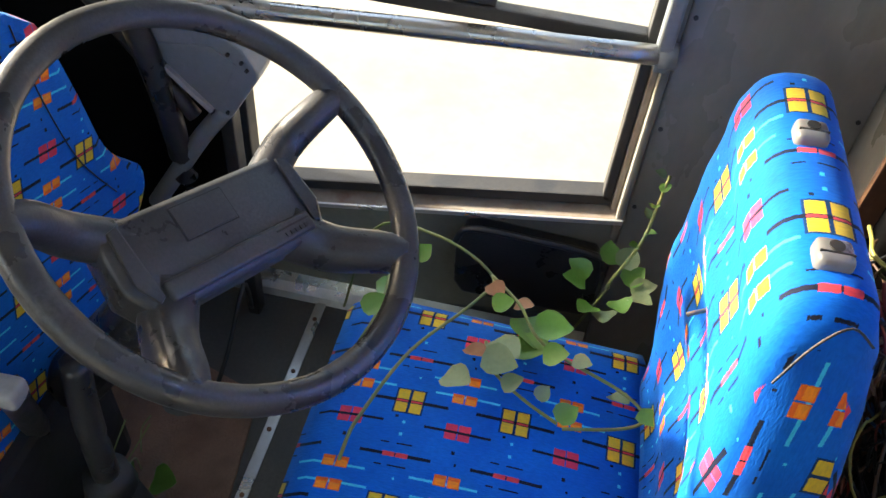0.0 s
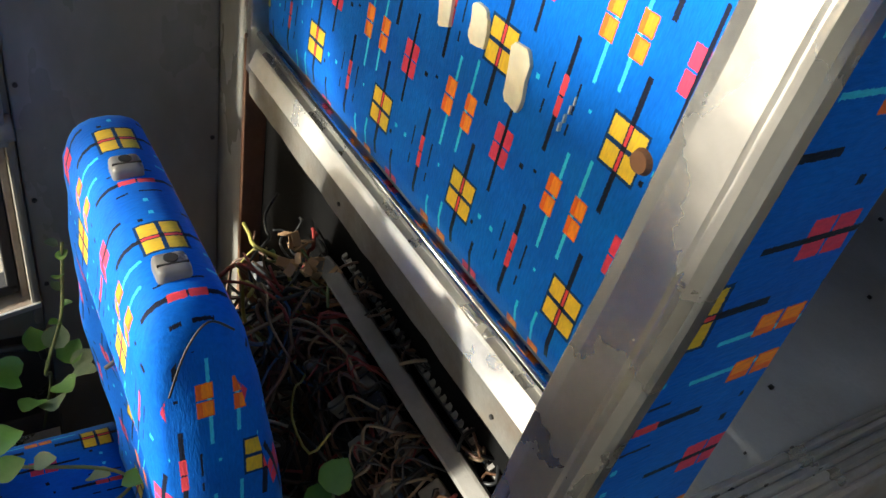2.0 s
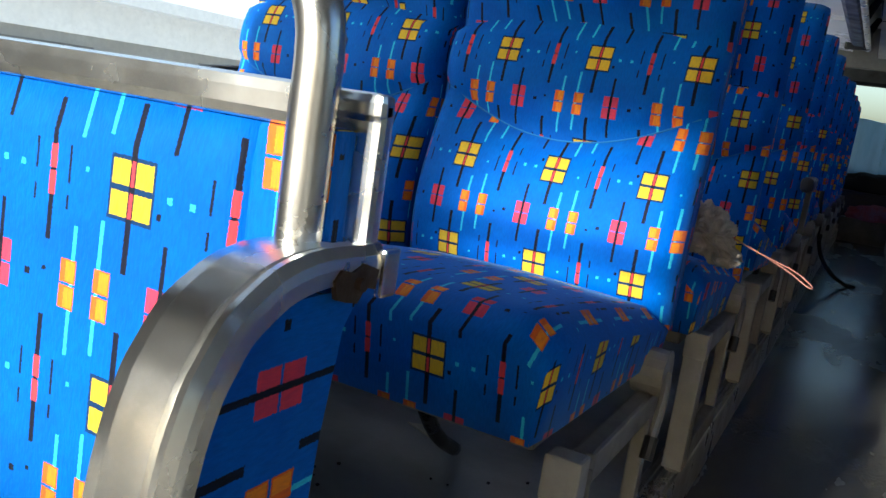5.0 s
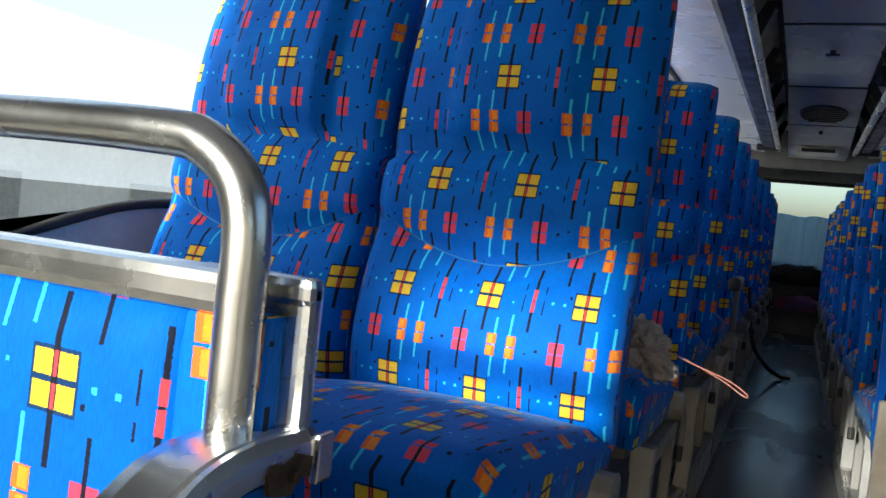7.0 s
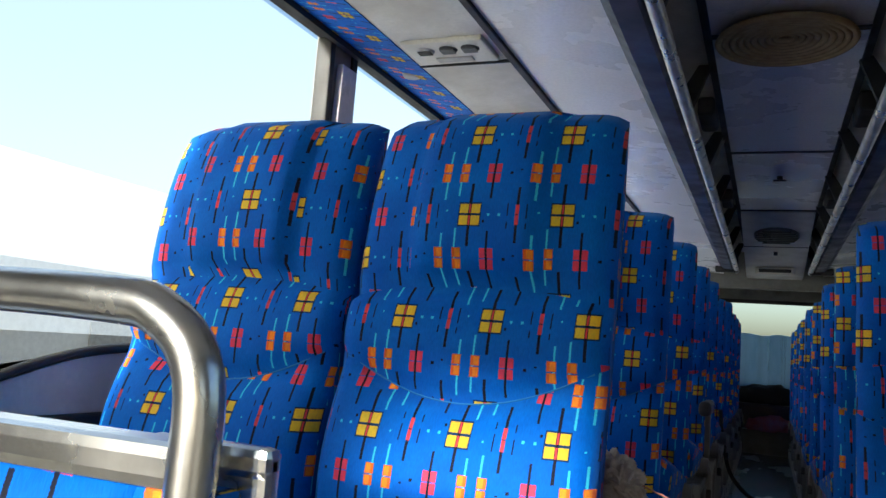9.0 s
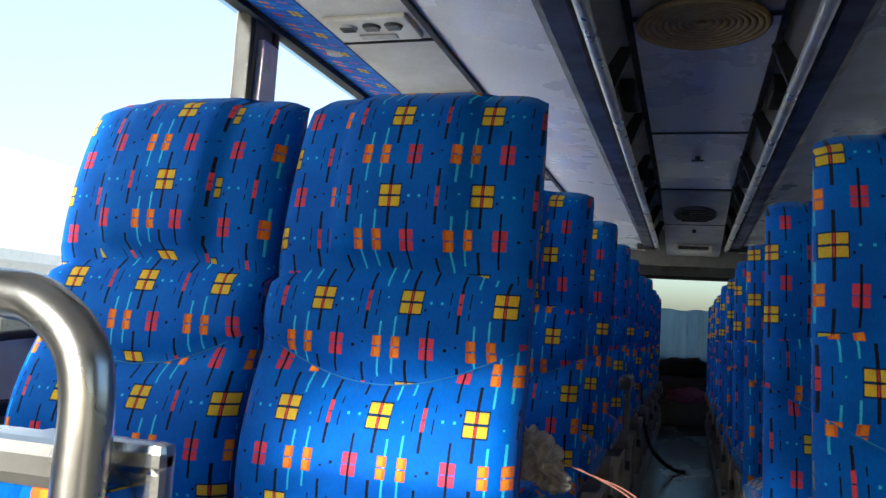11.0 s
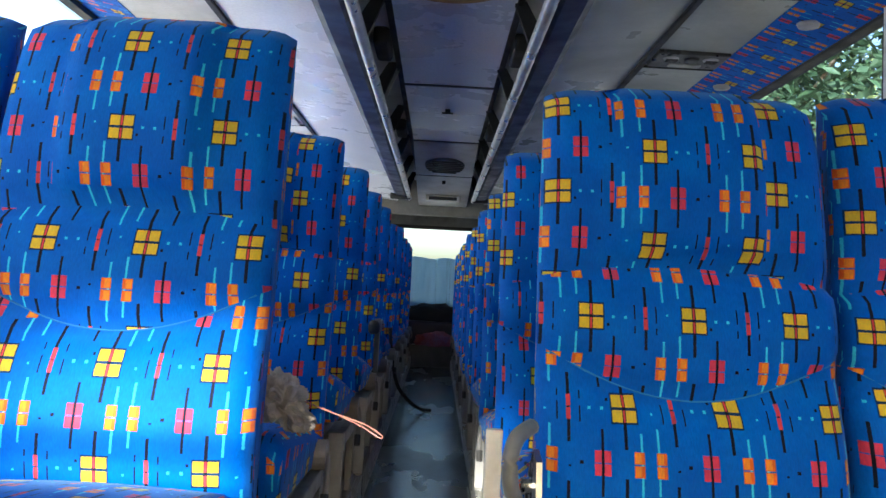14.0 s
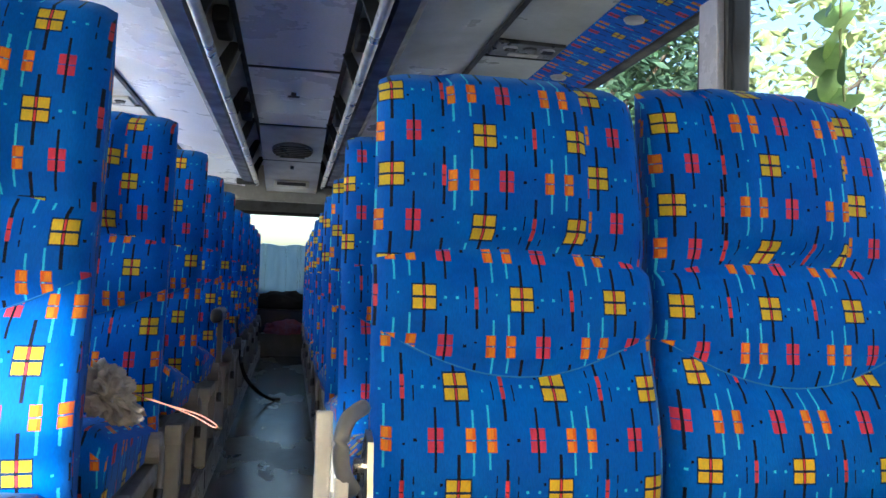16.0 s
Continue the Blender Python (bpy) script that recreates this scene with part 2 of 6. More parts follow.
def tube(points, r, seg=8, bm=None, steps=5, closed=False, taper=1.0):
    """A round bar along a smooth line through the points."""
    pts = [Vector(p) for p in points]
    line = []
    n = len(pts)
    for i in range(n if closed else n - 1):
        a, b, c, d = (pts[(i + k) % n] if closed else pts[min(max(i + k, 0), n - 1)] for k in (-1, 0, 1, 2))
        for k in range(steps):
            t = k / steps
            line.append(0.5 * (2 * b + (c - a) * t + (2 * a - 5 * b + 4 * c - d) * t * t + (3 * b - a - 3 * c + d) * t ** 3))
    if not closed:
        line.append(pts[-1])
    own = bmesh.new()
    rings, up = [], Vector((0, 0, 1))
    for i, p in enumerate(line):
        nxt = line[(i + 1) % len(line)] if closed or i + 1 < len(line) else p
        prv = line[i - 1] if closed or i else p
        d = (nxt - prv)
        d = d.normalized() if d.length > 1e-9 else Vector((1, 0, 0))
        s = d.cross(up)
        if s.length < 0.05:
            s = d.cross(Vector((1, 0, 0)))
        s.normalize()
        u = s.cross(d)
        k = r * (1 + (taper - 1) * i / max(1, len(line) - 1))
        rings.append([own.verts.new(p + (s * math.cos(a) + u * math.sin(a)) * k) for a in (2 * math.pi * j / seg for j in range(seg))])
    for i in range(len(rings) if closed else len(rings) - 1):
        A, B = rings[i], rings[(i + 1) % len(rings)]
        for j in range(seg):
            own.faces.new((A[j], A[(j + 1) % seg], B[(j + 1) % seg], B[j]))
    if not closed:
        own.faces.new(rings[0][::-1])
        own.faces.new(rings[-1])
    bmesh.ops.recalc_face_normals(own, faces=own.faces)
    return merge(bm, own)


def prism(outline, axis, a, b, bm=None, bev=0.0):
    """A flat outline (two coordinates, in the order of the other axes) drawn out from a to b along an axis."""
    own = bmesh.new()

    def at(p, k):
        return {"x": (k, p[0], p[1]), "y": (p[0], k, p[1]), "z": (p[0], p[1], k)}[axis]
    A, B = [own.verts.new(at(p, a)) for p in outline], [own.verts.new(at(p, b)) for p in outline]
    own.faces.new(A), own.faces.new(B[::-1])
    for i in range(len(A)):
        own.faces.new((A[i], B[i], B[(i + 1) % len(A)], A[(i + 1) % len(A)]))
    bmesh.ops.recalc_face_normals(own, faces=own.faces)
    if bev:
        bmesh.ops.bevel(own, geom=own.edges[:], offset=bev, segments=2, profile=0.6, affect="EDGES")
    return merge(bm, own)


def box_uv(bm, du=0.0, dv=0.0, flip=False, turn=False):
    """Lays the cloth on a mesh, face by face, by its main direction."""
    bm.normal_update()
    lay = bm.loops.layers.uv.verify()
    for f in bm.faces:
        n = f.normal
        ax = max(range(3), key=lambda i: abs(n[i]))
        for lp in f.loops:
            c = lp.vert.co
            u, v = ((c.y, c.z), (c.x, c.z), (c.x, c.y))[ax]
            if turn:
                u, v = v, u
            if flip:
                u, v = -u, -v
            lp[lay].uv = (u + du, v + dv)
    return bm


def empty(name, x=0, y=0, z=0, label="", category="", group="", kind=""):
    ob = new(name)
    ob.matrix_basis = Matrix.Translation((x, y, z))
    return tagged(ob, label, category, group, kind)


def structure(name, bm, material, label, category, smooth=False):
    return tagged(part(name, bm, material, None, label, smooth), label, category, "", "structure")


# ---- the shell of the bus ----
XL, XR = -1.10, 1.46            # inner faces of the side walls
YF, YR = -1.75, 9.75            # inner faces of the front and rear walls
ZC = 2.76                       # ceiling
ZA, ZP = 0.82, 0.92             # aisle floor and seat platform
GROUND = -0.95


def wall_with_holes(x0, x1, holes, y0, y1, z0, z1):
    """A side wall between x0 and x1 with openings (ya, yb, za, zb) cut through it."""
    bm = bmesh.new()
    ys = sorted({y0, y1, *[h[0] for h in holes], *[h[1] for h in holes]})
    zs = sorted({z0, z1, *[h[2] for h in holes], *[h[3] for h in holes]})
    solid = {}
    for i in range(len(ys) - 1):
        for k in range(len(zs) - 1):
            cy, cz = (ys[i] + ys[i + 1]) / 2, (zs[k] + zs[k + 1]) / 2
            solid[i, k] = not any(h[0] < cy < h[1] and h[2] < cz < h[3] for h in holes)
    vs = {}

    def v(x, i, k):
        if (x, i, k) not in vs:
            vs[x, i, k] = bm.verts.new((x, ys[i], zs[k]))
        return vs[x, i, k]
    for (i, k), s in solid.items():
        if not s:
            continue
        bm.faces.new((v(x0, i, k), v(x0, i + 1, k), v(x0, i + 1, k + 1), v(x0, i, k + 1)))
        bm.faces.new((v(x1, i, k), v(x1, i, k + 1), v(x1, i + 1, k + 1), v(x1, i + 1, k)))
        for di, dk, e in ((-1, 0, ((i, k), (i, k + 1))), (1, 0, ((i + 1, k), (i + 1, k + 1))), (0, -1, ((i, k), (i + 1, k))), (0, 1, ((i, k + 1), (i + 1, k + 1)))):
            if not solid.get((i + di, k + dk), False):
                a, b = e
                bm.faces.new((v(x0, *a), v(x0, *b), v(x1, *b), v(x1, *a)))
    bmesh.ops.recalc_face_normals(bm, faces=bm.faces)
    return bm


WIN_Z0, WIN_Z1 = 1.56, 2.50
WIN_L1 = 2.60
PILLARS = [2.42, 3.95, 5.48, 7.0, 8.5]
# the second left opening is unseen, added to let sun onto the driver's seat
left_holes = [(-0.53, 0.20, 0.28, 1.22), (-1.74, -1.0, 0.95, 1.66), (0.62, 2.36, 1.42, WIN_L1)] + [(a + 0.06, b - 0.06, WIN_Z0, WIN_L1) for a, b in zip(PILLARS, PILLARS[1:])]
right_holes = [(-1.3, -0.35, -0.2, 2.2), (0.3, 2.30, WIN_Z0, WIN_Z1)] + [(a + 0.02, b - 0.10, WIN_Z0, WIN_Z1) for a, b in zip(PILLARS, PILLARS[1:])]
structure("wall_left", wall_with_holes(XL - 0.06, XL, left_holes, YF, YR, -0.5, ZC), GREYPAINT, "grey painted steel side wall of the bus with window openings", "wall")
structure("wall_right", wall_with_holes(XR, XR + 0.06, right_holes, YF, YR, -0.5, ZC), GREYPAINT, "grey painted steel side wall of the bus with window openings", "wall")


def end_wall(y0, y1, holes, z0, z1):
    own = wall_with_holes(y0, y1, holes, XL - 0.06, XR + 0.06, z0, z1)
    for v in own.verts:
        v.co = Vector((v.co.y, v.co.x, v.co.z))
    bmesh.ops.recalc_face_normals(own, faces=own.faces)
    return own


structure("wall_rear", end_wall(YR, YR + 0.06, [(-0.75, 1.12, 1.45, 2.40)], 0.0, ZC), GREYPAINT, "dark grey rear wall of the bus round the back window", "wall")
# unseen wall: its openings and solid bands are placed to shape the sun patches
SUN_GAP_TOP = 2.53
structure("wall_front", end_wall(YF - 0.06, YF, [(-1.09, -0.60, 1.12, 1.645), (-1.09, -0.48, 1.955, SUN_GAP_TOP), (0.08, 1.36, 1.12, 1.88)], -0.5, ZC), GREYPAINT, "unseen front wall of the bus with openings cut to shape the sunlight", "wall")
structure("ceiling", cuboid(XL - 0.06, XR + 0.06, YF - 0.06, YR + 0.06, ZC, ZC + 0.05), WHITEPANEL, "off-white laminate ceiling of the bus", "ceiling")
structure("floor_cab", cuboid(XL, -0.04, YF, 0.60, -0.05, 0.0), CABFLOOR, "worn dark rubber floor of the sunken driver's cab", "floor")
structure("floor_entry", cuboid(-0.04, XR, YF, 0.60, -0.05, 0.004), CABFLOOR, "dark rubber floor of the entrance beside the cab", "floor")
structure("floor_platform_left", cuboid(XL, -0.02, 0.60, YR, ZA - 0.1, ZP), PLATFORM, "dusty grey vinyl floor under the seats", "floor")
structure("floor_platform_right", cuboid(0.42, XR, 0.60, YR, ZA - 0.1, ZP - 0.03), PLATFORM, "dusty grey vinyl floor under the seats", "floor")
structure("floor_aisle", cuboid(-0.02, 0.42, 0.60, 9.0, ZA - 0.1, ZA), AISLE, "worn shiny dark grey aisle floor", "floor")
structure("floor_rear", cuboid(-0.02, 0.42, 9.0, YR, ZA - 0.1, ZP + 0.12), PLATFORM, "raised grey step at the end of the aisle", "floor")
structure("bulkhead_low", cuboid(XL, XR, 0.60, 0.63, -0.05, ZA - 0.1), GREYPAINT, "dark steel step face below the passenger floor", "wall")
structure("ground", cuboid(-300, 300, -300, 300, GROUND - 0.1, GROUND), surface("concrete_yard", (0.34, 0.30, 0.235), (0.25, 0.21, 0.15), 0.85, 0, 1.6, 14, 0.9, 0.4, 0.004), "sunlit pale concrete yard outside the bus", "ground")

# ---- passenger seats ----
PIPING = surface("blue_piping", (0.01, 0.17, 0.50), None, 0.7)
SEAT_W, BACK_H = 0.48, 0.825


def backrest_bm(du, dv, keys=(0.0, 0.265, 0.452, 0.803)):
    """A tall coach backrest: lower, middle and head panels with sewn creases between them, on a rounded slab. keys: the heights of the creases at the middle."""
    w, h, th, nu = SEAT_W, BACK_H, 0.085, 22
    rows = []
    for k, n in ((0, 10), (1, 8), (2, 11)):
        rows += [(k, j / n) for j in range(n)]
    rows.append((2, 1.0))
    bm = bmesh.new()
    lay = bm.loops.layers.uv.verify()
    grid, info = [], []
    for k, t in rows:
        row = []
        for i in range(nu + 1):
            s = -1 + 2 * i / nu
            s = math.copysign(abs(s) ** 0.85, s)
            curve = (0.0, 0.085 * s * s - 0.01 * s ** 6, 0.012 * (1 - abs(s)) - 0.03 * max(0, abs(s) - 0.6), -0.010 * abs(s) ** 8)
            z = (keys[k] + curve[k]) * (1 - t) + (keys[k + 1] + curve[k + 1]) * t
            y = 0.150 * (z / 0.75) ** 1.25 - 0.018 * math.sin(math.pi * min(1, z / 0.3))
            bulge = (0.038, 0.034, 0.046)[k]
            y -= bulge * math.sin(math.pi * t) ** 0.5 * (1 - 0.55 * abs(s) ** 4)
            if k == 2 and abs(s) < 0.49 and t > 0.03:
                y -= 0.027 * min(1, (0.49 - abs(s)) * 18) * min(1, (t - 0.03) * 12)
            if k == 1 and abs(s) > 0.7:
                y -= 0.016 * (abs(s) - 0.7) / 0.3
            e = max(0, (abs(s) - 0.86) / 0.14)
            y += 0.028 * e * e
            if k == 2 and t > 0.86:
                q = (t - 0.86) / 0.14
                y += 0.035 * q * q
            narrow = 1 - 0.03 * (z / h) ** 3 - (0.03 * ((t - 0.85) / 0.15) ** 3 if k == 2 and t > 0.85 else 0)
            row.append(Vector((w / 2 * s * narrow, y, z)))
        grid.append(row)
        info.append((k, t))
    fv = [[bm.verts.new(p) for p in row] for row in grid]
    back = [[bm.verts.new(Vector((row[i].x * 0.97, 0.150 * (row[i].z / 0.75) ** 1.25 + th * (1 - 0.35 * (row[i].z / h) ** 4), row[i].z)) ) for i in (0, nu // 2, nu)] for row in grid]
    seams = [grid[info.index((1, 0.0))]]
    off = {3: (du[3], dv[3], 1), 4: (du[4], dv[4], 1), 0: (du[0], dv[0], -1), 1: (du[1], dv[1], 1), 2: (du[2], dv[2], 1)}

    def lay_uv(f, k, us):
        a, b, sg = off[k]
        for lp, (u, v) in zip(f.loops, us):
            lp[lay].uv = (sg * (u - a), sg * (v - b))
    for r in range(len(rows) - 1):
        k = info[r][0]
        for i in range(nu):
            q = (fv[r][i], fv[r][i + 1], fv[r + 1][i + 1], fv[r + 1][i])
            s_mid = (fv[r][i].co.x + fv[r][i + 1].co.x) / w
            lay_uv(bm.faces.new(q), k if k < 2 or abs(s_mid) < 0.49 else 3 if s_mid < 0 else 4, [(x.co.x, x.co.z) for x in q])
        for i, j in ((0, 0), (nu, 2)):
            q = (fv[r][i], fv[r + 1][i], back[r + 1][j], back[r][j])
            sg = -1 if i == 0 else 1
            lay_uv(bm.faces.new(q), k, [(x.co.x + sg * abs(x.co.y - (fv[r][i].co.y)), x.co.z) for x in q])
        for j in (0, 1):
            q = (back[r][j + 1], back[r][j], back[r + 1][j], back[r + 1][j + 1])
            lay_uv(bm.faces.new(q), k, [(-x.co.x, x.co.z) for x in q])
    for i in range(nu):
        q = [fv[-1][i], fv[-1][i + 1]] + ([back[-1][1], back[-1][0]] if i == nu // 2 - 1 else [back[-1][2], back[-1][1]] if i == nu // 2 else [back[-1][0 if i < nu // 2 else 2]])
        if i == nu // 2:
            q = [fv[-1][i], fv[-1][i + 1], back[-1][2], back[-1][1]]
        lay_uv(bm.faces.new(q), 2, [(x.co.x, x.co.z + x.co.y) for x in q])
    bmesh.ops.recalc_face_normals(bm, faces=bm.faces)
    return bm, seams


def cushion_bm(w, d, t, du, dv, bev=0.035, rise=0.0):
    """A seat cushion: rounded block, a little domed, with its front higher. The back edge is at y = 0, the front at y = -d."""
    bm = bmesh.new()
    lay = bm.loops.layers.uv.verify()
    nx, ny = 14, 14
    top = []
    for j in range(ny + 1):
        y = -d * j / ny
        row = []
        for i in range(nx + 1):
            s = -1 + 2 * i / nx
            e = max(0, (abs(s) - 0.85) / 0.15)
            f = max(0, (j / ny - 0.88) / 0.12)
            z = rise * j / ny + 0.02 * (1 - s * s) * math.sin(math.pi * min(1, j / ny + 0.1)) - bev * (e ** 2.2) * 0.8 - bev * (f ** 2.2)
            row.append(bm.verts.new((w / 2 * s * (1 - 0.02 * f), y, z)))
        top.append(row)

    def face(q, uvs):
        f = bm.faces.new(q)
        for lp, uvv in zip(f.loops, uvs):
            lp[lay].uv = (uvv[0] + du, uvv[1] + dv)
    for j in range(ny):
        for i in range(nx):
            q = (top[j][i], top[j][i + 1], top[j + 1][i + 1], top[j + 1][i])
            face(q, [(v.co.x, -v.co.y * -1) for v in q])
    low = {}

    def under(v):
        if v not in low:
            low[v] = bm.verts.new((v.co.x * 0.97, v.co.y * 0.97, -t + rise * 0.3 * (-v.co.y / d)))
        return low[v]
    for j in range(ny):
        for i in (0, nx):
            q = (top[j][i], top[j + 1][i], under(top[j + 1][i]), under(top[j][i]))
            face(q, [(v.co.y, v.co.z) for v in q])
    for j in (0, ny):
        for i in range(nx):
            q = (top[j][i], top[j][i + 1], under(top[j][i + 1]), under(top[j][i]))
            face(q, [(v.co.x, v.co.z - top[j][i].co.z - d) for v in q])
    loop = [under(top[0][i]) for i in range(nx + 1)] + [under(top[j][nx]) for j in range(1, ny + 1)] + [under(top[ny][i]) for i in range(nx - 1, -1, -1)] + [under(top[j][0]) for j in range(ny - 1, 0, -1)]
    f = bm.faces.new(loop)
    bmesh.ops.recalc_face_normals(bm, faces=bm.faces)
    return bm


def passenger_seat(x, y, z, z0, du, dv, cu, label, group, keys=(0.0, 0.265, 0.452, 0.803)):
    seat = empty("coach_seat", x, y, z, label, "seat", group)
    bm, seams = backrest_bm(du, dv, keys)
    bk = part("backrest", bm, CLOTH, seat, smooth=True)
    for s in seams:
        part("seam_piping", tube([v + Vector((0, -0.0005, 0)) for v in s[1:-1:2]], 0.0016, 5, steps=2), PIPING, bk)
    part("seat_cushion", cushion_bm(SEAT_W, 0.56, 0.078, *cu, rise=0.085), CLOTH, seat, smooth=True, m=Matrix.Translation((0, 0.02, 0.03)))
    part("seat_frame", cuboid(-0.20, 0.20, -0.42, 0.0, -0.072, -0.045, 0.006), GREYPAINT, seat)
    part("back_shell", cuboid(-0.2, 0.2, 0.05, 0.085, -0.10, 0.12, 0.01), BLACKPLASTIC, seat)
    for dx in (-0.04,):
        part("leg", tube([(dx - 0.06, -0.20, -0.05), (dx - 0.07, -0.10, -0.19), (dx - 0.08, 0.00, -0.29), (dx - 0.087, 0.10, z0 + 0.014)], 0.014), BLACKPLASTIC, seat, "black bent steel leg", True)
    return seat


ROW_Y, ROW_Z, PITCH, ROWS_N = 1.455, 1.285, 0.762, 10
LABEL_L = "blue coach seat in patterned moquette with yellow and orange blocks"
front = {
    "s0": passenger_seat(-0.76, ROW_Y, ROW_Z, ZP - ROW_Z, (0.06, 0.01, 0.03, -0.22, 0.115), (0.06, 0.42, 0.61, 0.58, 0.60), (0.03, 0.01), LABEL_L, "seats by the driver's side windows"),
    "s1": passenger_seat(-0.27, ROW_Y, ROW_Z, ZP - ROW_Z, (0.02, 0.046, -0.007, -0.228, 0.148), (0.22, 0.405, 0.585, 0.661, 0.590), (0.052, 0.141), LABEL_L, "seats beside the aisle"),
    "r1": passenger_seat(0.636, ROW_Y, ROW_Z - 0.063, ZP - ROW_Z + 0.033, (0.05, 0.0, -0.065, -0.213, 0.138), (0.10, 0.39, 0.657, 0.59, 0.60), (0.05, 0.05), LABEL_L, "seats beside the aisle", (0.0, 0.265, 0.462, 0.786)),
    "r0": passenger_seat(1.128, ROW_Y, ROW_Z - 0.055, ZP - ROW_Z + 0.025, (-0.03, -0.05, -0.045, -0.21, 0.14), (0.12, 0.38, 0.63, 0.555, 0.57), (0.07, 0.03), LABEL_L, "seats by the entrance-side windows", (0.0, 0.245, 0.448, 0.790)),
}
for k in range(1, ROWS_N):
    for n, ob in front.items():
        src = front[{"s0": "r0", "s1": "r1", "r1": "s1", "r0": "s0"}[n]] if k % 2 else ob
        p = ob.matrix_basis.translation
        c = copy_thing(src, Matrix.Translation((p.x + 0.004 * math.sin(k * 5 + p.x * 9), p.y + PITCH * k + 0.012 * math.sin(k * 3.7 + p.x * 7), p.z + 0.008 * math.sin(k * 2.3 + p.x) - (0.035 if k == 1 and p.x < 0 else 0))) @ pose(0, 0, 0, -1.5 * math.sin(k * 4.1 + p.x * 3), 0, 0.8 * math.sin(k * 7 + p.x)))
        c["group"] = ob["group"]


# ---- seat stands along the aisle ----
def stand(x, y, z, face):
    s = empty("seat_stand", x, y, z, "grey-beige painted steel stand that carries the aisle side of a seat", "seat stand", "seat stands along the aisle")
    H = 0.30
    dy = -0.42
    part("post", cuboid(-0.020, 0.020, dy - 0.010, dy + 0.006, 0.02, H, 0.003), POSTPAINT, s)
    part("post_cap", cuboid(-0.0225, 0.0225, dy - 0.014, dy + 0.020, H - 0.05, H + 0.004, 0.004), POSTPAINT, s)
    part("side_plate", cuboid(-0.012, 0.012, dy + 0.006, dy + 0.075, 0.0, H - 0.02, 0.003), STANDGREY, s)
    for k in range(3):
        part("rib", cuboid(-0.017, 0.017, dy + 0.014 + k * 0.021, dy + 0.024 + k * 0.021, 0.005, H - 0.03, 0.004), STANDGREY, s)
    part("top_rail", cuboid(-0.014, 0.014, dy + 0.07, -0.02, H - 0.055, H - 0.015, 0.005), STANDGREY, s)
    part("bottom_rail", cuboid(-0.014, 0.014, dy + 0.07, -0.02, 0.0, 0.05, 0.005), STANDGREY, s)
    part("strut", cuboid(-0.012, 0.012, -0.05, -0.025, 0.04, H - 0.05, 0.004), STANDGREY, s)
    part("recliner_hinge", cyl((-0.02, -0.06, H + 0.02), (0.026, -0.06, H + 0.02), 0.036, seg=16), STANDGREY, s)
    part("recliner_lever", tube([(face * 0.026, -0.06, H + 0.02), (face * 0.034, -0.10, H - 0.01), (face * 0.034, -0.13, H - 0.06)], 0.007), STANDGREY, s)
    part("lever_knob", cyl((face * 0.034, -0.128, H - 0.055), (face * 0.034, -0.142, H - 0.085), 0.010, seg=10), BLACKPLASTIC, s)
    return s


def ribbed(x0, x1, z):
    """A ribbed nosing along the platform edge, turned down towards the aisle."""
    n, pts = 6, []
    for i in range(n):
        a = x0 + (x1 - x0) * i / n
        w = (x1 - x0) / n
        pts += [(a, z + 0.004), (a + w * 0.25, z + 0.009), (a + w * 0.7, z + 0.009), (a + w * 0.9, z + 0.004)]
    return prism([(x0, ZA + 0.002)] + pts + [(x1, ZA + 0.002)], "y", 0.62, 9.0)


st = {-1: stand(-0.03, ROW_Y, ZP, 1), 1: stand(0.43, ROW_Y, ZP - 0.03, -1)}
for k in range(1, ROWS_N):
    for sg, ob in st.items():
        p = ob.matrix_basis.translation
        copy_thing(ob, Matrix.Translation((p.x, p.y + PITCH * k, p.z)))
structure("trim_aisle_left", ribbed(-0.075, -0.012, ZP), BRIGHTALU, "ribbed aluminium nosing along the platform edge", "trim")
structure("trim_aisle_right", ribbed(0.412, 0.475, ZP - 0.03), BRIGHTALU, "ribbed aluminium nosing along the platform edge", "trim")

# ---- partition behind the driver ----
partition = empty("partition", -0.55, 0.56, 0.95, "waist-high partition upholstered in blue patterned cloth with a metal frame", "partition")


def P(name, bm, mat, label="", smooth=False, parent=None):
    """A part of the partition, given in the bus's coordinates."""
    bmesh.ops.translate(bm, vec=(0.55, -0.56, -0.95), verts=bm.verts)
    return part(name, bm, mat, parent or partition, label, smooth)


SHEET = surface("dull_bright_sheet", (0.72, 0.72, 0.71), (0.58, 0.58, 0.56), 0.29, 1.0, 9, 60, 0.3, 0.08, rvar=0.06)


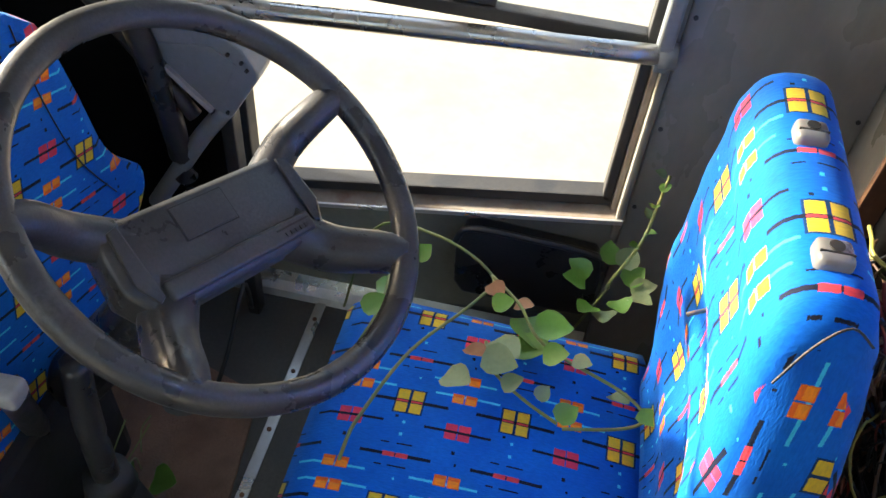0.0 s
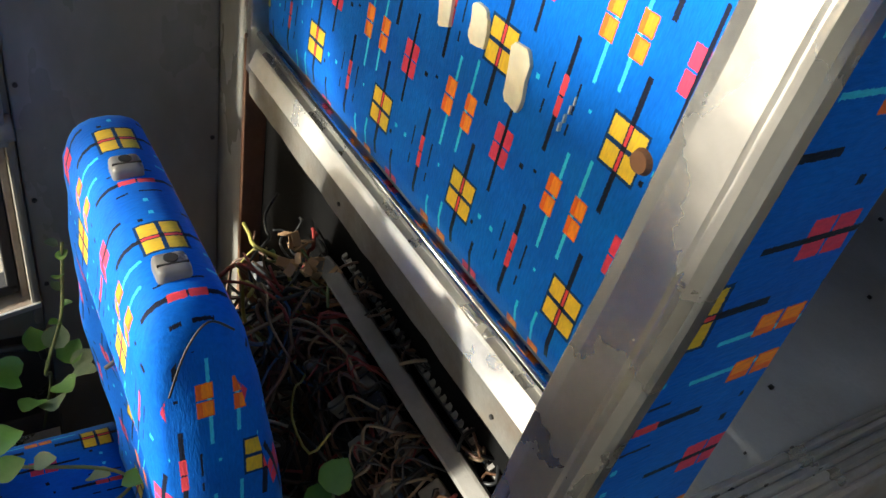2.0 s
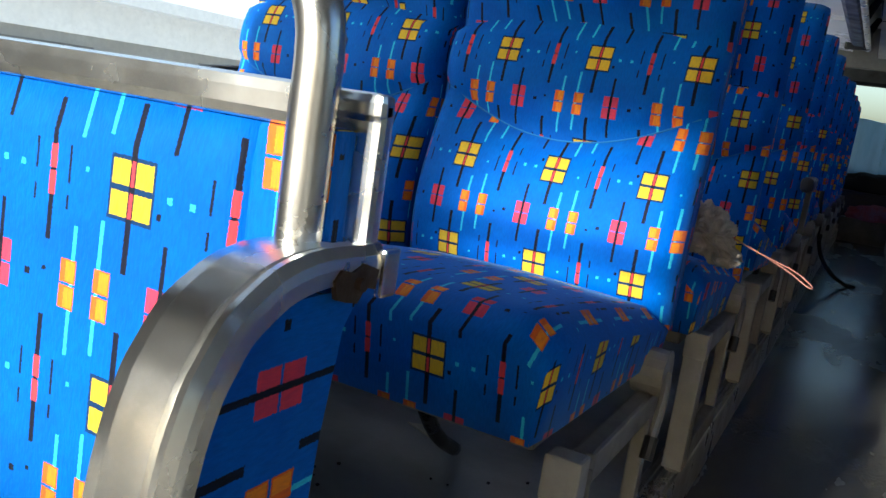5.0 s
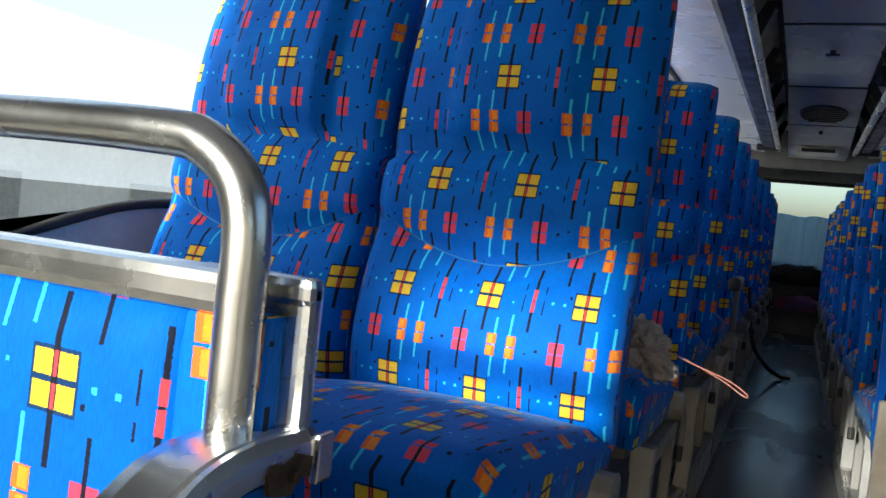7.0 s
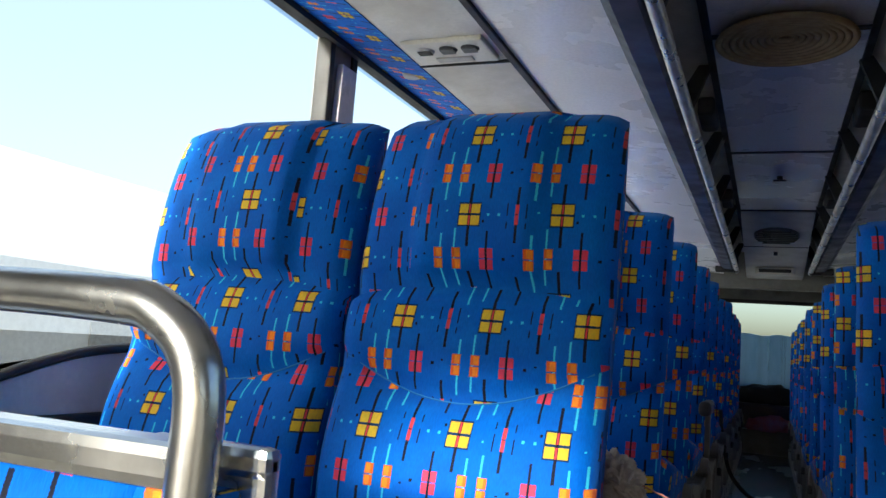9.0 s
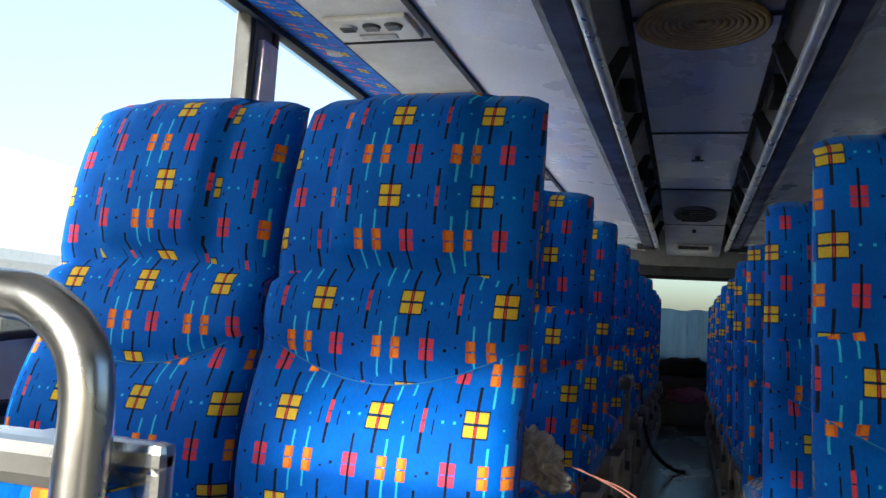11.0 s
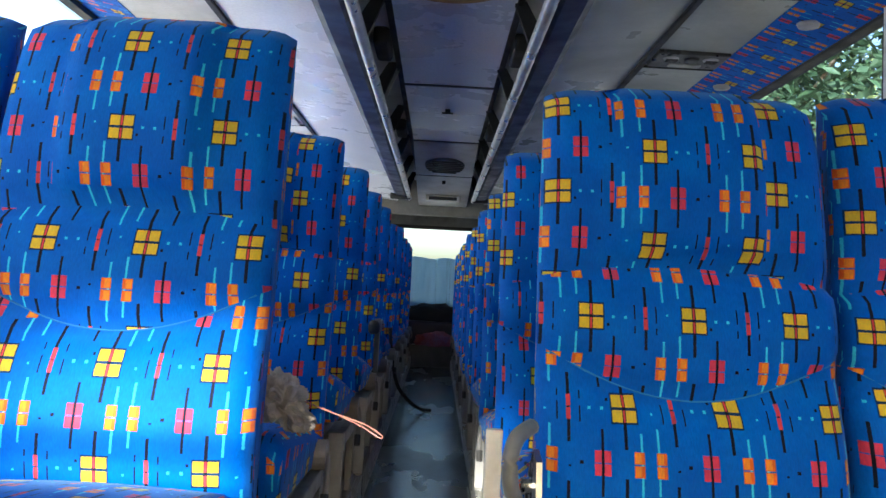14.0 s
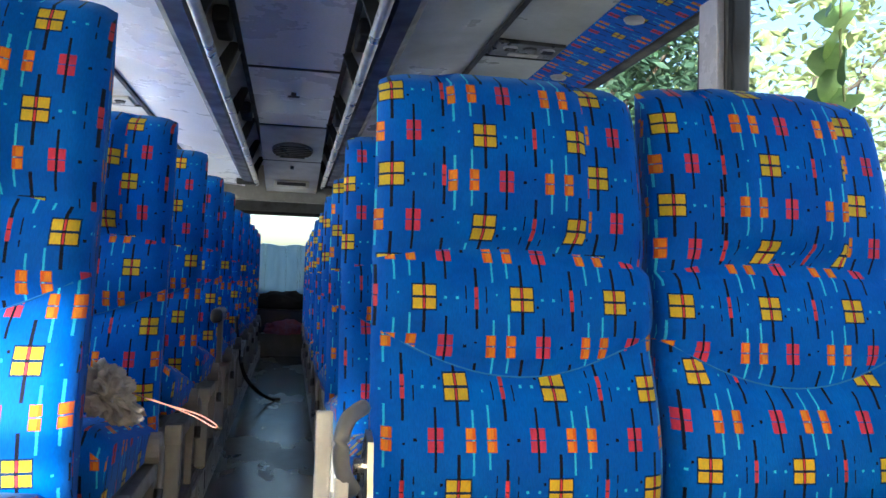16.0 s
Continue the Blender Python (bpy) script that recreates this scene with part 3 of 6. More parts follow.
def cloth_panel(x0, x1, z0, z1):
    """The padded cloth face: it leans forward a little at the top, and the cloth is stretched unevenly over it."""
    bm = bmesh.new()
    lay = bm.loops.layers.uv.verify()
    nx, nz = 30, 20

    def lean(z):
        return 0.567 - 0.0625 * (z - 0.97)

    def stretched(x, z):
        return (0.16 * (1.996 + 4.567 * x + 0.753 * z + 0.535 * x * x + 1.637 * x * z - 0.405 * z * z),
                0.152 * (-4.489 + 0.206 * x + 2.906 * z + 0.332 * x * x + 0.056 * x * z + 1.378 * z * z))
    rows_ = []
    for k in range(nz + 1):
        z, row = z0 + (z1 - z0) * k / nz, []
        for i in range(nx + 1):
            x = x0 + (x1 - x0) * i / nx
            rim = min(i, nx - i, k * 2, (nz - k) * 2)
            row.append(bm.verts.new((x, lean(z) + (0.006, 0.0015)[rim] if rim < 2 else lean(z) + 0.0012 * noise.noise(Vector((x * 7, z * 9, 2))), z)))
        rows_.append(row)
    back = {}

    def behind(v):
        if v not in back:
            back[v] = bm.verts.new((v.co.x, lean(v.co.z) + 0.024, v.co.z))
        return back[v]

    def face(q):
        f = bm.faces.new(q)
        for lp in f.loops:
            lp[lay].uv = stretched(lp.vert.co.x, lp.vert.co.z)
    for A, B in zip(rows_, rows_[1:]):
        for i in range(nx):
            face((A[i], A[i + 1], B[i + 1], B[i]))
    edge = rows_[0] + [r[-1] for r in rows_[1:]] + rows_[-1][-2::-1] + [r[0] for r in rows_[-2:0:-1]]
    for a, b in zip(edge, edge[1:] + edge[:1]):
        face((b, a, behind(a), behind(b)))
    face([behind(v) for v in edge])
    bmesh.ops.recalc_face_normals(bm, faces=bm.faces)
    return bm


P("cloth_panel", cloth_panel(-0.925, -0.085, 0.966, 1.566), CLOTH, smooth=True)
P("side_trim", cuboid(-0.940, -0.924, 0.545, 0.575, 0.90, 1.58, 0.003), ALU, "narrow bright edge strip")
P("top_cap", cuboid(XL + 0.01, -0.050, 0.526, 0.560, 1.564, 1.587, 0.007), SHEET, "worn bright metal cap")
P("cap_return", cuboid(-0.10, -0.022, 0.553, 0.568, 1.570, 1.5865, 0.005), SHEET)
P("end_post", cuboid(-0.055, -0.022, 0.554, 0.568, 1.49, 1.585, 0.005), SHEET)
P("end_face", box_uv(cuboid(-0.09, -0.036, 0.536, 0.556, 1.49, 1.566, 0.004), 0.02, 0.05), CLOTH)
# the folded rail below the cloth: a bead, a hollow, a bright sloping face and a dirty flange
P("bead", cyl((-0.93, 0.559, 0.9635), (-0.07, 0.559, 0.9635), 0.0048, seg=10), CHROME, "thin bright bead", True)
P("rail_hollow", prism([(0.560, 0.960), (0.565, 0.952), (0.564, 0.944), (0.556, 0.9405), (0.575, 0.9405), (0.575, 0.960)], "x", -0.93, -0.07), ALU)
P("bottom_rail", prism([(0.556, 0.9405), (0.5535, 0.938), (0.5445, 0.914), (0.546, 0.911), (0.575, 0.911), (0.575, 0.9405)], "x", -0.93, -0.07), BRIGHTALU, "bright folded metal rail")
fl = bmesh.new()
fx = [-0.93 + 0.86 * i / 26 for i in range(27)]
for x, x2 in zip(fx, fx[1:]):
    lo = [0.866 + 0.004 * noise.noise(Vector((v * 23, 0, 0))) - 0.006 * max(0.0, -0.7 - v) for v in (x, x2)]
    q = [fl.verts.new(p) for p in ((x, 0.5485, lo[0]), (x2, 0.5485, lo[1]), (x2, 0.5465, 0.9115), (x, 0.5465, 0.9115))]
    r_ = [fl.verts.new((v.co.x, v.co.y + 0.006, v.co.z)) for v in q]
    for f_ in ((q[0], q[1], q[2], q[3]), (r_[3], r_[2], r_[1], r_[0]), (q[1], q[0], r_[0], r_[1])):
        fl.faces.new(f_)
bmesh.ops.remove_doubles(fl, verts=fl.verts, dist=0.0001)
P("flange", fl, surface("dirty_flange", (0.22, 0.21, 0.185), (0.15, 0.095, 0.05), 0.45, 0.35, 14, 90, 0.75, 0.3), "dirty metal flange with rust stains")
for x, z in ((-0.24, 0.885), (-0.6, 0.888)):
    P("rivet", cyl((x, 0.549, z), (x, 0.5455, z), 0.0028, seg=8), BLACK)
P("hand_rail", tube([(-0.048, 0.53, 1.49), (-0.048, 0.53, 1.56), (-0.05, 0.53, 1.62), (-0.075, 0.53, 1.648), (-0.12, 0.53, 1.655), (-0.3, 0.53, 1.657), (-0.75, 0.53, 1.657), (-0.86, 0.53, 1.648), (-0.88, 0.53, 1.60), (-0.88, 0.53, 1.56)], 0.0125, 14), SHEET, "polished tubular handrail", True)
# curved end panel towards the aisle
ARCH = [(0.56, 1.508), (0.50, 1.508), (0.465, 1.497), (0.440, 1.475), (0.425, 1.445), (0.415, 1.40), (0.408, 1.34), (0.399, 1.26), (0.384, 1.16), (0.372, 1.06), (0.356, 0.90), (0.340, 0.70)]


def strip(outer, inner_off, x0, x1):
    n = len(outer)
    inner = []
    for i, (y, z) in enumerate(outer):
        a, b = outer[max(0, i - 1)], outer[min(n - 1, i + 1)]
        t = Vector((b[0] - a[0], b[1] - a[1])).normalized()
        inner.append((y - t.y * inner_off, z + t.x * inner_off))
    own = bmesh.new()
    ring = [[own.verts.new((x, *p)) for p in (o, i_)] for (o, i_) in zip(outer, inner) for x in (x0, x1)]
    for k in range(n - 1):
        A0, A1, B0, B1 = ring[2 * k], ring[2 * k + 1], ring[2 * k + 2], ring[2 * k + 3]
        own.faces.new((A0[0], A1[0], B1[0], B0[0]))
        own.faces.new((A0[1], B0[1], B1[1], A1[1]))
        own.faces.new((A1[0], A1[1], B1[1], B1[0]))
        own.faces.new((A0[0], B0[0], B0[1], A0[1]))
    for A0, A1 in ((ring[0], ring[1]), (ring[-2], ring[-1])):
        own.faces.new((A0[0], A0[1], A1[1], A1[0]))
    bmesh.ops.recalc_face_normals(own, faces=own.faces)
    return own


def smooth_line(pts, steps=5):
    out, n = [], len(pts)
    for i in range(n - 1):
        a, b, c, d = (Vector(pts[min(max(i + k, 0), n - 1)]) for k in (-1, 0, 1, 2))
        for k in range(steps):
            t = k / steps
            out.append(tuple(0.5 * (2 * b + (c - a) * t + (2 * a - 5 * b + 4 * c - d) * t * t + (3 * b - a - 3 * c + d) * t ** 3)))
    return out + [tuple(pts[-1])]


arch = smooth_line(ARCH)
SECTION = [(-0.062, 0.016), (-0.062, 0.006), (-0.058, 0.001), (-0.050, 0.0), (-0.026, 0.0), (-0.0245, 0.0025), (-0.0225, 0.0025), (-0.021, -0.0015), (-0.017, -0.002), (-0.013, 0.003), (-0.012, 0.008), (-0.012, 0.016)]


def moulding(line, section):
    """A curved moulding: the section (x, depth) carried along the line (y, z)."""
    own, n, rows_ = bmesh.new(), len(line), []
    for i, (y, z) in enumerate(line):
        a, b = line[max(0, i - 1)], line[min(n - 1, i + 1)]
        t = Vector((b[0] - a[0], b[1] - a[1])).normalized()
        dent = 0.0012 * noise.noise(Vector((i * 0.35, 0, 3)))
        rows_.append([own.verts.new((x, y - t.y * (d + dent), z + t.x * (d + dent))) for x, d in section])
    for A, B in zip(rows_, rows_[1:]):
        for j in range(len(section)):
            own.faces.new((A[j], A[(j + 1) % len(section)], B[(j + 1) % len(section)], B[j]))
    own.faces.new(rows_[0]), own.faces.new(rows_[-1][::-1])
    for A, B in zip(rows_, rows_[1:]):
        for a, b in zip(A, B):
            own.edges.get((a, b)).smooth = False
    bmesh.ops.recalc_face_normals(own, faces=own.faces)
    return own


P("arch_trim", moulding(arch, SECTION), SHEET, "curved bright metal edge trim, dented", True)
inner = [(y + 0.022, z) for y, z in arch[8:]]
side = [(0.553, 1.487), (0.50, 1.487)] + [(y, z - 0.004) for y, z in inner] + [(0.485, 0.66), (0.495, 0.972), (0.514, 1.267), (0.521, 1.327), (0.529, 1.409), (0.538, 1.466)]
P("end_panel", box_uv(prism(side, "x", -0.055, -0.019), 0.03, 0.04, turn=True), CLOTH, "blue patterned cloth end panel")
br = prism([(0.498, 1.500), (0.503, 1.505), (0.512, 1.503), (0.522, 1.506), (0.534, 1.502), (0.533, 1.492), (0.524, 1.494), (0.518, 1.487), (0.508, 1.489), (0.501, 1.491)], "x", -0.0025, 0.0005)


def set_back(bm):
    """Moves the small end fittings back onto the face of the narrow edge trim."""
    for v in bm.verts:
        v.co = Vector((0.208, 0.198, 1.586)) + (v.co - Vector((0.208, 0.198, 1.586))) * 1.052
    return bm


P("tab", set_back(cuboid(-0.004, 0.001, 0.538, 0.553, 1.486, 1.511, 0.002)), CHROME)
P("bracket", set_back(br), DARKRUST, "rusty bracket plate with a screw")
P("screw", set_back(cyl((0.0, 0.517, 1.497), (0.004, 0.517, 1.497), 0.0035)), DARKRUST)

# ---- driver's seat ----
driver = empty("driver_seat", -0.49, 0.0, 0.0, "blue patterned driver's seat with headrest sockets on its top edge", "seat")


def D(name, bm, mat, label="", smooth=False, parent=None):
    bmesh.ops.translate(bm, vec=(0.49, 0, 0), verts=bm.verts)
    return part(name, bm, mat, parent or driver, label, smooth)


def blend(table, x):
    """A value read smoothly from pairs."""
    for (a, p), (b, q) in zip(table, table[1:]):
        if x <= b:
            k = min(1, max(0, (x - a) / (b - a)))
            return p + (q - p) * (k * k * (3 - 2 * k) * 0.5 + k * 0.5)
    return table[-1][1]


def driver_back():
    """A shaped backrest: thin at the top, waisted below it, with side bolsters at the small of the back."""
    bm = bmesh.new()
    lay = bm.loops.layers.uv.verify()
    front_y = [(0.38, 0.285), (0.50, 0.295), (0.60, 0.293), (0.70, 0.280), (0.78, 0.263), (0.86, 0.253), (0.95, 0.250), (0.98, 0.258)]
    back_y = [(0.38, 0.410), (0.60, 0.398), (0.75, 0.380), (0.88, 0.360), (0.95, 0.345), (0.98, 0.333)]
    half = [(0.38, 0.225), (0.65, 0.225), (0.80, 0.212), (0.92, 0.196), (1.01, 0.178)]
    zs = [0.38 + 0.60 * k / 22 for k in range(23)]
    loop = [(blend(front_y, z), z) for z in zs]
    for k in range(1, 8):
        a = math.pi * k / 8
        loop.append((0.2965 - 0.0365 * math.cos(a), 0.98 + 0.023 * math.sin(a)))
    loop += [(blend(back_y, z), z) for z in reversed(zs)]
    arc = [0.0]
    for p, q in zip(loop, loop[1:]):
        arc.append(arc[-1] + math.hypot(q[0] - p[0], q[1] - p[1]))
    crest = arc[26]
    cols = [math.copysign(abs(k / 13) ** 0.7, k) for k in range(-13, 14)]
    grid = []
    for s_ in cols:
        col = []
        for k, (y, z) in enumerate(loop):
            mid = (blend(front_y, z) + blend(back_y, z)) / 2
            e = max(0, (abs(s_) - 0.78) / 0.22)
            y2 = mid + (y - mid) * (1 - 0.30 * e ** 2.5)
            if y < mid:
                y2 -= 0.046 * math.exp(-((z - 0.62) / 0.17) ** 2) * abs(s_) ** 2.5 + 0.006 * (1 - s_ * s_) * math.sin(z * 40) * (z < 0.9)
            z2 = z - (0.040 * e ** 2.4 if z > 0.94 else 0.040 * e ** 2.4 * max(0, z - 0.80) / 0.14)
            col.append(bm.verts.new((-0.525 + blend(half, z) * s_, y2, z2)))
        grid.append(col)

    def face(q, uvs):
        f = bm.faces.new(q)
        for lp, w in zip(f.loops, uvs):
            lp[lay].uv = w
    for A, B in zip(grid, grid[1:]):
        for k in range(len(loop) - 1):
            q = ((A[k], k), (B[k], k), (B[k + 1], k + 1), (A[k + 1], k + 1))
            face([v for v, _ in q], [(-(v.co.x + 0.625) * 0.947, arc[j] - crest) for v, j in q])
    n = len(loop)
    for col in (grid[0], grid[-1]):
        for k in range(n // 2):
            q = (col[k], col[k + 1], col[n - 2 - k], col[n - 1 - k]) if k + 1 != n - 2 - k else (col[k], col[k + 1], col[n - 1 - k])
            face(q, [(v.co.y - 0.298 + 0.108, v.co.z - 0.91 + 0.076) for v in q])
    bm.faces.new([c[0] for c in grid] + [c[-1] for c in reversed(grid)])
    bmesh.ops.recalc_face_normals(bm, faces=bm.faces)
    return bm


D("backrest", driver_back(), CLOTH, smooth=True)
cb = cushion_bm(0.53, 0.50, 0.13, 0.0, 0.0, 0.03, 0.015)
for f in cb.faces:
    for lp in f.loops:
        u = lp[cb.loops.layers.uv.active].uv
        lp[cb.loops.layers.uv.active].uv = ((u.x - 0.535 + 0.584) * 0.92, (u.y + 0.29 + 0.063) * 0.95)
bmesh.ops.translate(cb, vec=(-0.535, 0.29, 0.385), verts=cb.verts)
D("seat_cushion", cb, CLOTH, smooth=True)
D("pedestal", cuboid(-0.70, -0.36, -0.10, 0.24, 0.0, 0.26, 0.02), BLACKPLASTIC)
D("adjuster_knob", cyl((-0.42, -0.2, 0.16), (-0.42, -0.235, 0.16), 0.03, 0.026), BLACKPLASTIC, smooth=True)
for kx in (-0.566, -0.407):
    k = cuboid(kx - 0.0145, kx + 0.0145, 0.277, 0.307, 0.988, 1.013, 0.007, seg=3)
    s = D("headrest_socket", k, SOCKET, "grey plastic headrest socket", True)
    D("socket_hole", cyl((kx - 0.003, 0.292, 1.0125), (kx - 0.003, 0.292, 1.0142), 0.0062), BLACK, parent=s)
    D("socket_slot", cuboid(kx + 0.0035, kx + 0.005, 0.2785, 0.3055, 1.0115, 1.0136), BLACK, parent=s)
seam = [(-0.335, 0.268, 0.925), (-0.343, 0.285, 0.968), (-0.350, 0.306, 0.988), (-0.350, 0.328, 0.972)]
D("seam", tube(seam, 0.0012, 5), BLACK)

# ---- steering wheel ----
wheel = empty("steering_wheel", -0.5085, -0.2623, 0.842, "worn black four-spoke steering wheel on its column", "steering wheel")
TILT_W = pose(0, 0, 0, -34.5) @ pose(0, 0, 0, 0, 4.5, 0) @ pose(0, 0, 0, 0, 0, -27.6)
R = 0.228


def W(name, bm, mat, label="", smooth=False, parent=None):
    bmesh.ops.transform(bm, matrix=TILT_W, verts=bm.verts)
    return part(name, bm, mat, parent or wheel, label, smooth)


W("rim", tube([(R * math.cos(a), R * math.sin(a), 0) for a in (2 * math.pi * i / 24 for i in range(24))], 0.0165, 14, closed=True, steps=3), WHEELMAT, smooth=True)
DISH = -0.046
pad = prism([(-0.132, -0.026), (-0.118, -0.034), (0.118, -0.034), (0.134, -0.024), (0.140, 0.040), (0.122, 0.072), (0.104, 0.080), (-0.104, 0.080), (-0.122, 0.072), (-0.138, 0.040)], "z", DISH - 0.05, DISH + 0.004, bev=0.010)
W("hub_pad", pad, WHEELMAT, "faded black centre pad", True)
W("horn_groove", cuboid(-0.023, 0.050, -0.022, 0.020, DISH + 0.003, DISH + 0.0046, 0.0005), BLACK)
W("horn_plate", cuboid(-0.0215, 0.0485, -0.0205, 0.0185, DISH + 0.003, DISH + 0.0056, 0.0012), WHEELMAT)
W("pad_ridge", cuboid(-0.103, 0.105, 0.047, 0.072, DISH + 0.002, DISH + 0.013, 0.005, seg=3), WHEELMAT, smooth=True)
for sx in (-1, 1):
    W("pad_end", prism([(sx * 0.110, -0.026), (sx * 0.124, -0.022), (sx * 0.129, 0.040), (sx * 0.116, 0.066), (sx * 0.108, 0.062)], "z", DISH + 0.002, DISH + 0.0085, bev=0.002), WHEELMAT)
    W("spoke", tube([(sx * 0.095, -0.010, DISH - 0.022), (sx * 0.150, -0.042, DISH - 0.010), (sx * 0.190, -0.054, -0.018), (sx * 0.222, -0.060, -0.003)], 0.026, 12, taper=0.75), WHEELMAT, smooth=True)
    W("spoke", tube([(sx * 0.085, 0.052, DISH - 0.024), (sx * 0.120, 0.098, DISH - 0.014), (sx * 0.150, 0.138, -0.020), (sx * 0.168, 0.160, -0.003)], 0.034, 12, taper=0.66), WHEELMAT, smooth=True)
for k in range(5):
    W("maker_mark", cuboid(-0.092 + k * 0.0075, -0.0865 + k * 0.0075, 0.061, 0.066, DISH + 0.0125, DISH + 0.0142), BLACKPLASTIC)
W("mark_bar", cuboid(-0.098, -0.048, 0.0545, 0.0565, DISH + 0.0125, DISH + 0.0138), BLACK)
W("column", cyl((0, 0.02, -0.08), (0, 0.02, -0.62), 0.04, 0.05), BLACKPLASTIC, smooth=True)

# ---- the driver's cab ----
BLACKGLOSS = surface("near_black", (0.010, 0.010, 0.011), (0.02, 0.018, 0.015), 0.7, 0.0, 6, 60, 0.6, 0.2)
# almost no reflection: the shade of a deep hollow put into the colour
DEEP_SHADE = surface("deep_shade_black", (0.004, 0.004, 0.004), (0.008, 0.007, 0.006), 1.0, 0.0, 6, 60, 0.6, 0.2)
DEEP_SHADE.node_tree.nodes["Principled BSDF"].inputs["Specular IOR Level"].default_value = 0.05
CABPANEL = surface("grey_brown_cab_panel", (0.235, 0.225, 0.195), (0.10, 0.085, 0.06), 0.42, 0.0, 4, 40, 0.9, 0.25, stretch=(1, 1, 0.5))
OLIVE = surface("olive_trim_board", (0.24, 0.23, 0.165), (0.12, 0.105, 0.07), 0.6, 0.0, 5, 60, 0.9, 0.2)

window_1 = empty("window_1", XL, -0.165, 0.41, "sliding driver's window in a black and rusty frame", "window", "", "structure")


def local(ob):
    """A function that hangs meshes given in the bus's coordinates under ob."""
    t = ob.matrix_basis.translation

    def add(name, bm, mat, label="", smooth=False, parent=None):
        q = -t if parent is None else -t - parent.matrix_basis.translation
        bmesh.ops.translate(bm, vec=q, verts=bm.verts)
        return part(name, bm, mat, parent or ob, label, smooth)
    return add


w1 = local(window_1)
SILLRUST = surface("rusty_paint", (0.26, 0.22, 0.17), (0.16, 0.08, 0.04), 0.7, 0.0, 16, 90, 0.9, 0.4)


def sloped(bm):
    """The sill line falls towards the front of the bus."""
    for v in bm.verts:
        v.co.z += (v.co.y - 0.18) * 0.18
    return bm


w1("window_frame", cuboid(XL - 0.03, XL + 0.012, 0.185, 0.204, 0.43, 1.22, 0.004), BLACK)
w1("frame_strip", cuboid(XL - 0.01, XL + 0.016, 0.2045, 0.217, 0.40, 1.22, 0.003), SILLRUST, "rusty inner frame strip")
w1("window_frame", cuboid(XL - 0.03, XL + 0.012, -0.535, -0.505, 0.30, 1.22, 0.004), BLACK)
w1("window_frame", sloped(cuboid(XL - 0.03, XL + 0.012, -0.505, 0.204, 0.420, 0.443, 0.004)), BLACK)
w1("sill_wedge", prism([(-0.53, 0.279), (0.20, 0.279), (0.20, 0.395), (-0.44, 0.281)], "x", XL - 0.055, XL - 0.002), CABPANEL)
w1("glazing_bar", cuboid(XL - 0.02, XL + 0.010, -0.505, 0.185, 0.758, 0.782, 0.004), BLACK)
w1("divider", cuboid(XL - 0.02, XL + 0.004, -0.155, -0.06, 0.782, 1.21, 0.004), BLACK)
w1("window_sill", sloped(prism([(XL - 0.005, 0.418), (XL + 0.036, 0.405), (XL + 0.036, 0.397), (XL - 0.005, 0.398)], "y", -0.60, 0.235)), SILLRUST, "rust-stained steel sill")
w1("sill_edge", sloped(cuboid(XL + 0.034, XL + 0.040, -0.60, 0.232, 0.395, 0.406, 0.002)), BRIGHTALU)
w1("side_trim", cuboid(XL, XL + 0.035, 0.2175, 0.232, 0.36, 1.25, 0.005), CABPANEL, "grimy upright trim")
gp = w1("pane", cuboid(XL - 0.022, XL - 0.018, -0.505, 0.185, 0.78, 1.21), GLASS, "dusty upper pane")
gp.visible_shadow = False
tubebar = empty("guard_rail", XL + 0.04, -0.1, 0.77, "grey metal guard rail across the driver's window", "rail")
tb = local(tubebar)
tb("rail", tube([(XL + 0.045, -0.62, 0.715), (XL + 0.045, -0.2, 0.745), (XL + 0.045, 0.215, 0.772)], 0.0165, 14), ALU, smooth=True)
tb("end_bracket", cuboid(XL, XL + 0.06, 0.20, 0.222, 0.748, 0.90, 0.005), GREYPLASTIC)
tb("end_cap", cyl((XL + 0.045, 0.205, 0.772), (XL + 0.045, 0.232, 0.774), 0.021), GREYPLASTIC, smooth=True)

structure("wall_cab_panel", cuboid(XL + 0.002, XL + 0.02, 0.234, 0.552, 0.0, 1.52, 0.004), CABPANEL, "scuffed grey metal panel beside the driver's window", "wall panel")
for y, z in ((0.245, 0.83), (0.247, 0.62), (0.246, 0.44), (0.54, 0.7)):
    part("panel_screw", cyl((XL + 0.019, y, z), (XL + 0.0225, y, z), 0.004, seg=8), BLACK, bpy.data.objects["wall_cab_panel"])
structure("trim_pillar_edge", cuboid(-0.958, -0.945, 0.548, 0.60, 0.0, 0.95, 0.002), RUST, "rusty edge of the pillar behind the driver", "trim")
structure("wall_cab_pillar", cuboid(XL + 0.002, -0.9585, 0.553, 0.598, 0.0, 1.56, 0.005), CABPANEL, "grimy painted pillar behind the driver", "pillar")
structure("wall_cab_lower", sloped(cuboid(XL + 0.002, XL + 0.014, -0.75, 0.232, 0.10, 0.397)), OLIVE, "dull olive trim board below the driver's window", "wall panel")
structure("trim_cab_floor", prism([(XL + 0.014, 0.0), (XL + 0.05, 0.0), (XL + 0.044, 0.016), (XL + 0.024, 0.028), (XL + 0.014, 0.05)], "y", -0.95, 0.23), BRIGHTALU, "scratched aluminium angle along the cab floor", "trim")
structure("trim_floor_strip", cuboid(XL + 0.05, -0.35, -0.375, -0.352, 0.001, 0.007, 0.002), BRIGHTALU, "aluminium cover strip across the cab floor", "trim")
